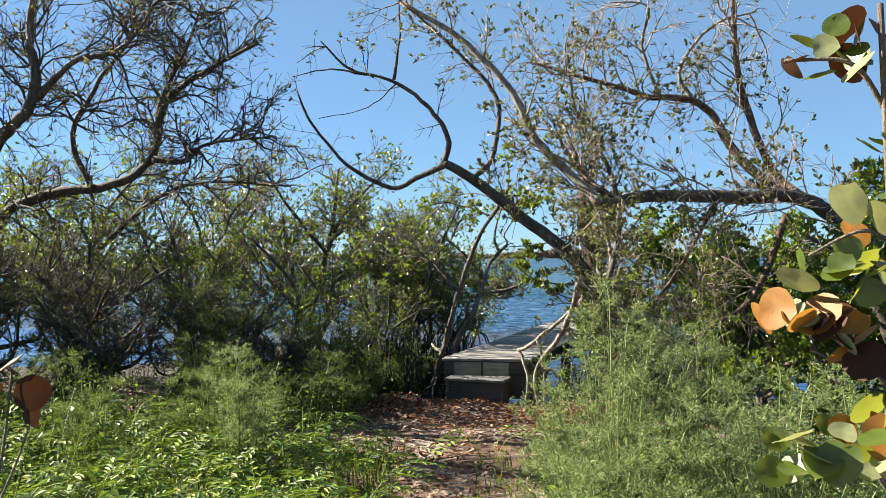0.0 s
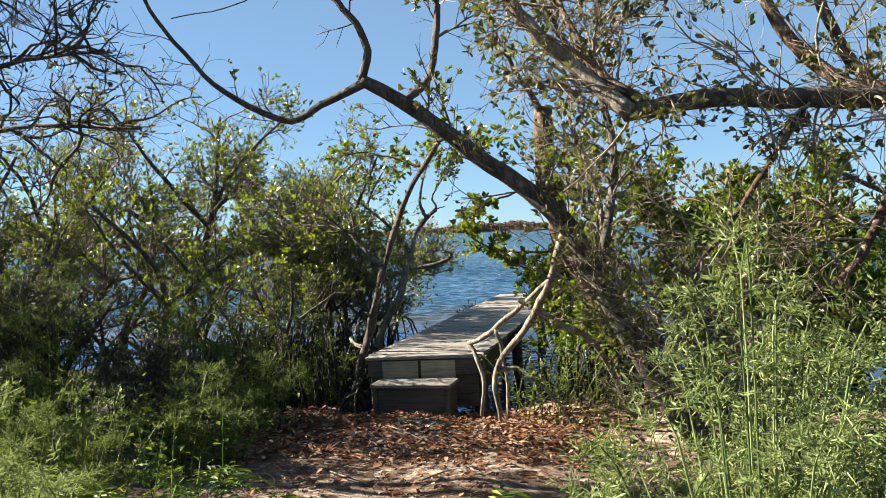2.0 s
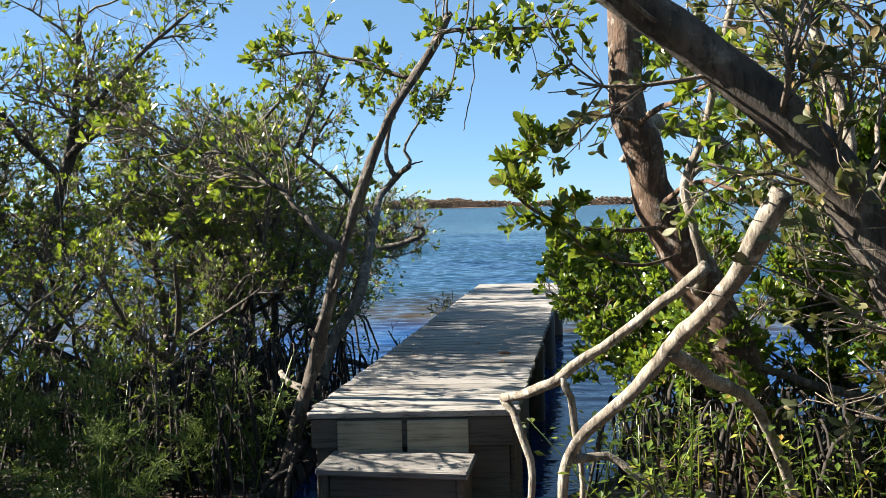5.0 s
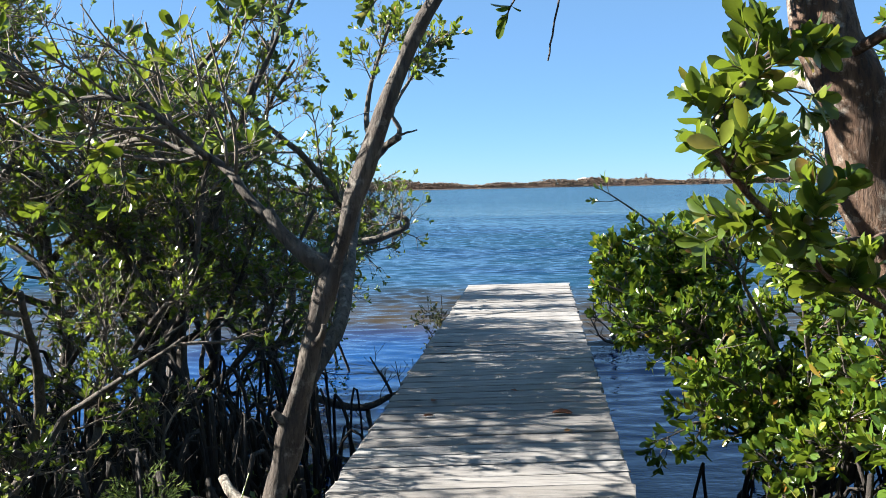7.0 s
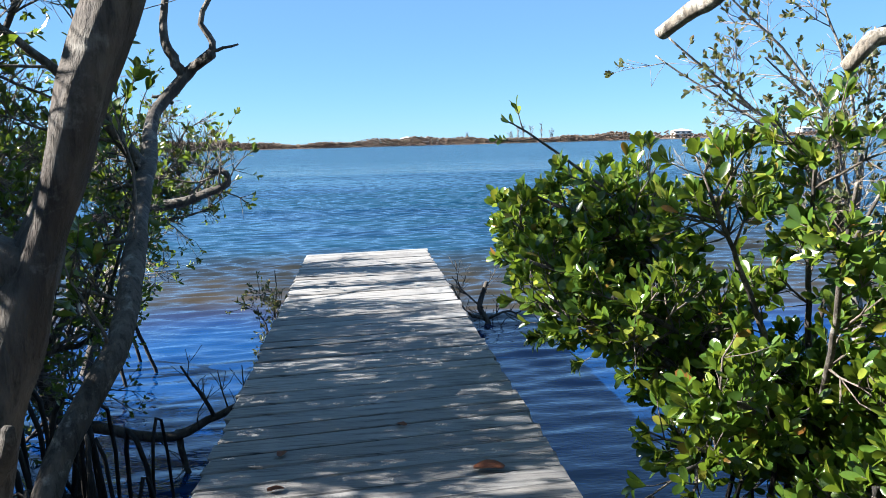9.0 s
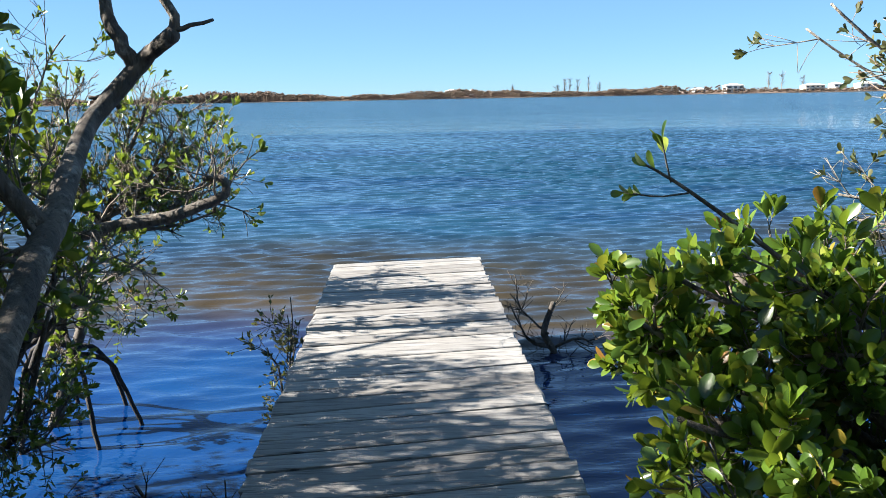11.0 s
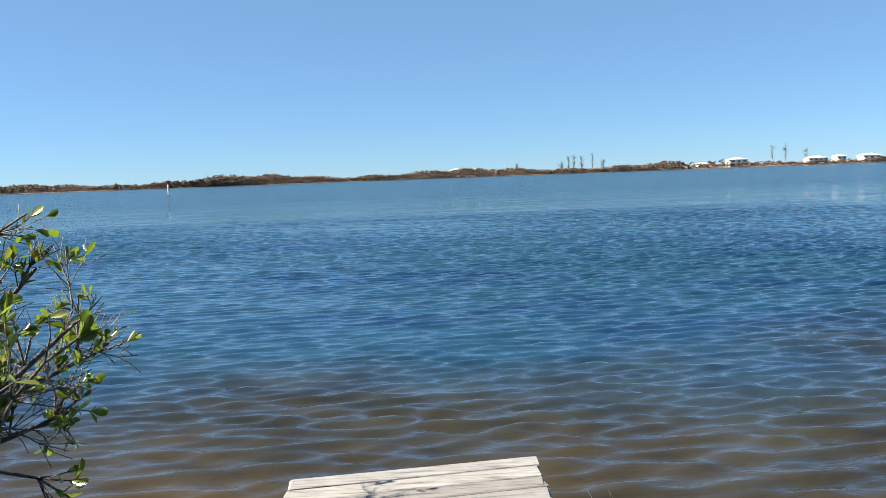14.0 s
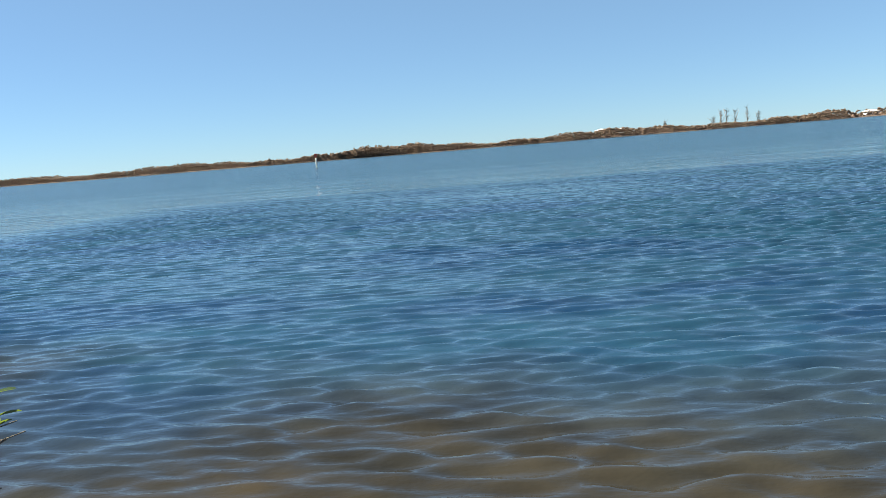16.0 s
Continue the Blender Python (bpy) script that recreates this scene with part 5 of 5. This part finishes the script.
weed_spots = lambda x, y, r: (x < path_mid(y) - path_half(y) - 0.5 + r.normal(0, 0.2, len(x)))
herbs("weeds", 620, (-6.0, 1.9, -9.5, -2.2), weed_spots, (0.25, 0.75), "leafy green weeds beside the path", 8, HERB)
bank_weeds = lambda x, y, r: (x < -0.75 - 0.3 * (y < -1.5))
herbs("weeds", 80, (-5.0, -0.95, -0.1, 3.0), lambda x, y, r: x < -1.0, (0.15, 0.6), "dark sprouts among the prop roots", 13, LEAF)
herbs("weeds", 150, (-6.5, -0.7, -3.2, 0.1), bank_weeds, (0.2, 0.8), "dark green undergrowth below the mangroves", 9, LEAF)
herbs("weeds", 130, (1.0, 3.4, -0.9, 0.9), lambda x, y, r: (x > 0.95) & (y < 0.4 + 0.3 * x), (0.2, 0.7), "dark undergrowth beside the dock", 12, LEAF)
herbs("weeds", 90, (1.5, 4.5, -5.0, -1.4), lambda x, y, r: x > 1.9, (0.15, 0.45), "green undergrowth below the tangled tree", 10, LEAF)


def feather_bush(x, y, height, spread, stems, seed, label, mat, needles=440):
    """A feathery weed: arching stems clothed in fine thread-like leaves."""
    rng = np.random.default_rng(seed)
    z = float(ground_z(np.array(x), np.array(y)))
    top = thing("feathery_shrub", (x, y, z), label, "shrub", "feathery shrubs beside the path")
    wood = Heap()
    pos, way, nrm, ln = [], [], [], []
    for _ in range(stems):
        a = rng.uniform(0, 6.283)
        out = spread * rng.uniform(0.1, 1.0)
        hh = height * rng.uniform(0.45, 1.05) * (1 - 0.35 * out / max(spread, 0.01))
        base = np.array([math.cos(a), math.sin(a), 0]) * out * 0.45
        tip = np.array([math.cos(a) * out, math.sin(a) * out, hh])
        line = spline([base, base * 0.7 + tip * 0.3 + np.array([0, 0, hh * 0.2]), tip, tip + np.array([math.cos(a), math.sin(a), -0.35]) * 0.12], 9)
        tube(wood, line, np.linspace(0.006, 0.002, 9), 3)
        for _ in range(22):
            u = rng.uniform(0.2, 1.0)
            p = line[int(u * 8)]
            b = rng.uniform(0, 6.283)
            d = unit(np.array([math.cos(b), math.sin(b), rng.uniform(0.1, 0.9)]))
            side = rng.uniform(0.05, 0.17)
            k = needles // 22
            f = rng.uniform(0, 1, k)
            pos.append(p + d * (f * side)[:, None] + rng.normal(0, 0.006, (k, 3)))
            w = d * 0.9 + rng.normal(0, 0.55, (k, 3))
            way.append(w)
            nrm.append(rng.normal(0, 1, (k, 3)) + np.array([0, 0, 0.6]))
            ln.append(rng.uniform(0.014, 0.04, k))
    ln = np.concatenate(ln)
    part_mesh("stem_mass", wood.mesh("stem_mass"), mat, top, kind="stuff")
    part_mesh("foliage", leaves_mesh("foliage", LEAF_SIMPLE, np.concatenate(pos), np.concatenate(way), np.concatenate(nrm), ln, ln * 0.24), mat, top, kind="stuff")


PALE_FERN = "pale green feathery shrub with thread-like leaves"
for i, (x, y, hh, sp, st) in enumerate(((2.66, -5.71, 1.62, 0.575, 66), (3.18, -5.45, 1.3, 0.69, 55), (2.76, -6.51, 0.864, 0.575, 40), (3.59, -6.30, 1.19, 0.69, 48), (4.11, -5.63, 1.19, 0.69, 40), (2.25, -5.26, 0.756, 0.402, 29),
                                   (-0.14, -5.62, 1.25, 0.35, 22), (-0.76, -5.09, 1, 0.55, 24), (-1.38, -5.78, 0.85, 0.6, 22), (-2.18, -5.08, 1, 0.6, 24), (-2.74, -6.16, 0.95, 0.6, 22), (-1.12, -3.93, 0.95, 0.6, 24), (-3.69, -5.07, 1.2, 0.7, 24),
                                   (-1.17, -2.73, 1, 0.5, 20), (-2.10, -3.35, 1.15, 0.6, 22), (-1.20, -1.20, 0.75, 0.4, 14), (2.66, -3.13, 0.55, 0.35, 10), (-2.20, -1.00, 1.5, 0.6, 34), (-2.53, -2.40, 1.75, 0.65, 36), (-3.70, -1.10, 1.7, 0.6, 30), (-1.50, -0.75, 0.95, 0.45, 24), (-4.17, -2.92, 1.6, 0.7, 30), (-0.97, -2.40, 0.7, 0.4, 16), (-1.30, 0.30, 0.8, 0.4, 18))):
    # The first seven shrubs take the brightened greens.
    feather_bush(x, y, hh, sp, st, 100 + i, PALE_FERN if i < 7 else "green feathery shrub among the weeds", FERN_BRIGHTENED if i < 7 else FERN)


def fronds(n, box, keep, seed, label):
    """Arching fern fronds: a curved rib with pairs of narrowing leaflets."""
    rng = np.random.default_rng(seed)
    x, y, z = scatter(rng, n, *box, keep)
    ribs = Heap()
    pos, way, nrm, ln = [], [], [], []
    for cx, cy, cz in zip(x, y, z):
        a0, high = rng.uniform(0, 6.283), rng.uniform(0.18, 0.5)
        for f in range(int(rng.integers(3, 6))):
            a, size = a0 + f * 1.4 + rng.normal(0, 0.3), rng.uniform(0.25, 0.48)
            out = np.array([math.cos(a), math.sin(a), 0.0])
            base = np.array([cx, cy, cz - 0.02])
            line = spline([base, base + out * size * 0.25 + np.array([0, 0, high * 0.8]), base + out * size * 0.7 + np.array([0, 0, high]), base + out * size * 1.15 + np.array([0, 0, high * 0.82])], 17)
            tube(ribs, line, np.linspace(0.003, 0.001, 17), 3)
            across = np.cross(out, [0, 0, 1.0])
            for j in range(5, 17):
                w = 0.085 * math.sin(math.pi * (1.0 - (j - 4) / 13.5) ** 0.7) + 0.012
                t = unit(line[min(j + 1, 16)] - line[j - 1])
                for sgn in (-1, 1):
                    pos.append(line[j])
                    way.append(across * sgn + t * 0.45 + np.array([0, 0, rng.normal(0, 0.12)]))
                    nrm.append(np.array([0, 0, 1.0]) - t * t[2] + rng.normal(0, 0.12, 3))
                    ln.append(w * rng.uniform(0.85, 1.15))
    ln = np.array(ln)
    top = tagged(part_mesh("ferns", leaves_mesh("ferns", LEAF_SIMPLE, np.array(pos), np.array(way), np.array(nrm), ln, ln * 0.34), HERB), label, "ferns", kind="stuff")
    part_mesh("rib_mass", ribs.mesh("rib_mass"), HERB, top, kind="stuff")


fronds(430, (-4.5, 2.2, -9.6, -3.8), left_grass, 21, "bright green ferns beside the path")
fronds(60, (1.2, 4.6, -9.0, -4.6), right_grass, 22, "green ferns below the feathery shrubs")


def litter(n, box, seed, size, keep, label):
    """Dry fallen leaves lying at all angles on the sand."""
    rng = np.random.default_rng(seed)
    x, y, z = scatter(rng, n, *box, keep)
    k = len(x)
    a = rng.uniform(0, 6.283, k)
    way = np.stack([np.cos(a), np.sin(a), rng.normal(0.05, 0.28, k)], -1)
    nrm = np.stack([rng.normal(0, 0.45, k), rng.normal(0, 0.45, k), np.ones(k)], -1)
    ln = rng.uniform(*size, k)
    me = leaves_mesh("fallen_leaves", LEAF_FULL, np.stack([x, y, z + rng.uniform(0.0, 0.035, k)], -1), way, nrm, ln, ln * rng.uniform(0.35, 0.6, k))
    tagged(part_mesh("fallen_leaves", me, LITTER), label, "fallen leaves", kind="stuff")


def on_path(x, y, r):
    return np.abs(x - path_mid(y)) < path_half(y) * 1.25 + r.normal(0, 0.15, len(x))


patchy = lambda x, y, r: on_path(x, y, r) & (np.sin(x * 2.3 + 1.0) * np.sin(y * 1.9) + 0.7 * np.sin(x * 4.7 - y * 3.1) + r.normal(0, 0.5, len(x)) > -0.7)
litter(13000, (-2.4, 3.4, -9.5, -0.2), 15, (0.03, 0.085), patchy, "brown dry leaves strewn over the path")
litter(3800, (-1.7, 1.9, -2.3, -0.1), 16, (0.035, 0.09), lambda x, y, r: x == x, "rust brown leaves heaped before the dock")


def twig_litter():
    rng = np.random.default_rng(17)
    for i in range(46):
        x, y = rng.uniform(-1.5, 1.8), rng.uniform(-6.5, -0.3)
        a, ln = rng.uniform(0, 6.283), rng.uniform(0.2, 0.7)
        z = float(ground_z(np.array(x), np.array(y))) + 0.015
        e = np.array([x + math.cos(a) * ln, y + math.sin(a) * ln, 0])
        e[2] = float(ground_z(e[0], e[1])) + 0.02
        h = Heap()
        tube(h, spline([(x, y, z), (np.array([x, y, z]) + e) / 2 + np.array([rng.normal(0, .04), rng.normal(0, .04), 0.02]), e], 7), np.linspace(0.007, 0.004, 7), 5)
        o = part_mesh("fallen_twig", h.mesh("fallen_twig", (x, y, z)), DEADWOOD)
        o.location = (x, y, z)
        tagged(o, "dry bleached twig lying on the sand", "twig", "twigs on the path")


twig_litter()


# ---- sea grape at the start of the path ----
def round_leaf_mesh(seed, r):
    rng = np.random.default_rng(seed)
    k = 14
    ang = np.linspace(0, 2 * np.pi, k, endpoint=False)
    rad = r * (1 + 0.06 * rng.standard_normal(k)) * (1 - 0.2 * np.exp(-((ang - np.pi) / 0.35) ** 2))
    v = [(0, 0, 0)] + [(math.cos(a) * q + r * 0.8, math.sin(a) * q, 0.10 * r * math.cos(2 * a) + 0.16 * abs(math.sin(a)) * r) for a, q in zip(ang, rad)]
    v[0] = (r * 0.8, 0, -0.02 * r)
    mid = [(0.55 * math.cos(a) * q + r * 0.8, 0.55 * math.sin(a) * q, 0.05 * abs(math.sin(a)) * r) for a, q in zip(ang, rad)]
    v = v + mid
    tris = [(0, k + 1 + i, k + 1 + (i + 1) % k) for i in range(k)]
    quads = [(k + 1 + i, 1 + i, 1 + (i + 1) % k, k + 1 + (i + 1) % k) for i in range(k)]
    return mesh_from("leaf", np.array(v), quads, tris)


def sea_grape(at, stems, leaves, seed, label):
    top = thing("sea_grape", at, label, "shrub", "sea grapes at the start of the path")
    o = np.array(at)
    for ctrl, r0, r1 in stems:
        h = Heap()
        tube(h, spline([np.array(c) - o for c in ctrl], 14), np.linspace(r0, r1, 14), 7)
        part_mesh("stem", h.mesh("stem"), TWIG, top)
    rng = np.random.default_rng(seed)
    shapes = {}
    for (x, y, z), size, mat in leaves:
        key = (int(rng.integers(0, 3)), mat.name)
        if key not in shapes:
            shapes[key] = round_leaf_mesh(seed + key[0], 0.05)
            shapes[key].materials.append(mat)
        lf = new("leaf", shapes[key])
        lf.parent = top
        lf.matrix_basis = Matrix.Translation((x - o[0], y - o[1], z - o[2])) @ Euler((rng.uniform(0.1, 1.5), rng.uniform(-0.9, 0.9), rng.uniform(-1.9, 1.9))).to_matrix().to_4x4() @ Matrix.Scale(size, 4)
    return top


G, GP, GD = GRAPE, GRAPE_PALE, GRAPE_DEAD
def clusters(groups, seed):
    """Leaves gathered in loose bunches: (centre, half width, count, materials)."""
    rng = np.random.default_rng(seed)
    out = []
    for (cx, cy, cz), spread, count, mats in groups:
        for i in range(count):
            out.append(((cx + rng.uniform(-1, 1) * spread, cy + rng.uniform(-0.7, 0.7) * spread, cz + rng.uniform(-0.7, 0.7) * spread), rng.uniform(0.6, 1.1), mats[i % len(mats)]))
    return out


sea_grape((3.91, -8.75, 0.41), (([(3.91, -8.75, 0.36), (3.86, -8.81, 1.21), (3.81, -8.91, 2.01), (3.78, -8.97, 2.66)], 0.014, 0.007), ([(3.86, -8.81, 1.41), (3.75, -8.92, 1.61), (3.60, -8.98, 1.65)], 0.008, 0.004),
                              ([(3.82, -8.86, 1.76), (3.70, -8.92, 1.89), (3.55, -8.93, 1.95)], 0.006, 0.003), ([(3.85, -8.86, 1.89), (3.72, -8.89, 1.84), (3.63, -8.92, 1.87)], 0.005, 0.003),
                              ([(3.80, -8.94, 2.41), (3.72, -8.97, 2.53), (3.58, -8.97, 2.55)], 0.007, 0.004), ([(3.82, -8.91, 2.11), (3.74, -8.94, 2.15), (3.62, -8.93, 2.09)], 0.006, 0.003)),
          # The top bunch is darkened by leaf colour to look backlit.
          clusters((((3.66, -8.96, 2.55), 0.09, 10, (G, DRY_BACKLIT, DRY_BACKLIT, G, GP)), ((3.74, -8.93, 2.61), 0.05, 4, (G, DRY_BACKLIT)), ((3.79, -8.91, 2.35), 0.06, 6, (G, GP)),
                    ((3.74, -8.93, 2.18), 0.05, 3, (GP, GD)), ((3.64, -8.93, 2.07), 0.05, 7, (G, G, GP)), ((3.77, -8.89, 2.05), 0.07, 8, (G, G, GD)),
                    ((3.56, -8.93, 1.96), 0.04, 5, (GP, GD, GD)), ((3.66, -8.93, 1.94), 0.06, 12, (GD, DRY_BACKLIT, GP, DRY_BACKLIT)), ((3.73, -8.89, 1.86), 0.05, 5, (DRY_BACKLIT, GD)),
                    ((3.58, -8.99, 1.65), 0.07, 10, (GP, G, G)), ((3.72, -8.97, 1.66), 0.09, 18, (G, GP, G, GD)), ((3.82, -8.92, 1.69), 0.06, 6, (G, GD)), ((3.85, -8.88, 2.21), 0.06, 6, (G,))), 5), 5,
          "sea grape with round green leaves turning orange")
sea_grape((0.61, -8.48, 0.39), (([(0.61, -8.48, 0.34), (0.60, -8.51, 0.94), (0.65, -8.48, 1.39), (0.69, -8.48, 1.66)], 0.009, 0.004), ([(0.60, -8.51, 1.04), (0.72, -8.49, 1.29), (0.77, -8.47, 1.44)], 0.006, 0.003)),
          (((0.65, -8.48, 1.66), 1.7, DRY_BACKLIT), ((0.72, -8.49, 1.58), 1.5, DRY_BACKLIT), ((0.59, -8.47, 1.54), 1.3, DRY_BACKLIT), ((0.76, -8.47, 1.44), 0.9, DRY_BACKLIT)), 6, "thin sea grape sprig with dry brown leaves")


# ---- small things on the dock ----
def curled_leaf(x, y, size, turn, mat, label):
    me = round_leaf_mesh(int(abs(x) * 100) + 7, size)
    v = np.array([p.co for p in me.vertices])
    v[:, 1] *= 0.6
    v[:, 2] += 0.5 * v[:, 1] ** 2 / size + 0.12 * size * np.sin(v[:, 0] / size * 2.0)
    v[:, 2] -= v[:, 2].min()
    me.vertices.foreach_set("co", v.astype(np.float32).ravel())
    ob = part_mesh("dry_leaf", me, mat)
    ob.matrix_basis = pose(x, y, DECK + 0.006, 0, 0, turn)
    tagged(ob, label, "leaf", "dry leaves on the dock")


curled_leaf(0.4, 1.82, 0.058, 170, LITTER, "curled orange-brown leaf lying on the dock")
curled_leaf(0.36, 1.5, 0.026, 60, GRAPE_DEAD, "small yellow leaf lying on the dock")
curled_leaf(-0.36, 1.75, 0.03, 20, LITTER, "small dark curled leaf lying on the dock")
curled_leaf(-0.35, 2.05, 0.03, 80, LITTER, "small dark curled leaf lying on the dock")
curled_leaf(0.1, 2.3, 0.028, 130, LITTER, "small dark curled leaf lying on the dock")

# ---- deck planks ----
rng = random.Random(9)
PLANKS, WIDE = 53, DOCK_LEN / 53
shapes = []
for i in range(6):
    bm = box_bm(2 * HALF, WIDE - 0.011, 0.038, 0.005)
    for v in bm.verts:
        v.co.y += SKEW * v.co.x
        v.co.x += (0.012 * rng.uniform(-1, 1)) * (1 if v.co.x > 0 else -1)
        v.co.z += 0.003 * rng.uniform(-1, 1)
    me = bpy.data.meshes.new("plank")
    bm.to_mesh(me)
    bm.free()
    me.materials.append(PLANK)
    shapes.append(me)
for i in range(PLANKS):
    ob = new("plank", shapes[rng.randrange(6)])
    ob.parent = dock
    ob.matrix_basis = pose(rng.uniform(-0.008, 0.008), (i + 0.5) * WIDE, DECK - 0.019 + rng.uniform(-0.003, 0.003), 0, rng.uniform(-0.25, 0.25), rng.uniform(-0.25, 0.25) + (180 if rng.random() < 0.5 else 0))
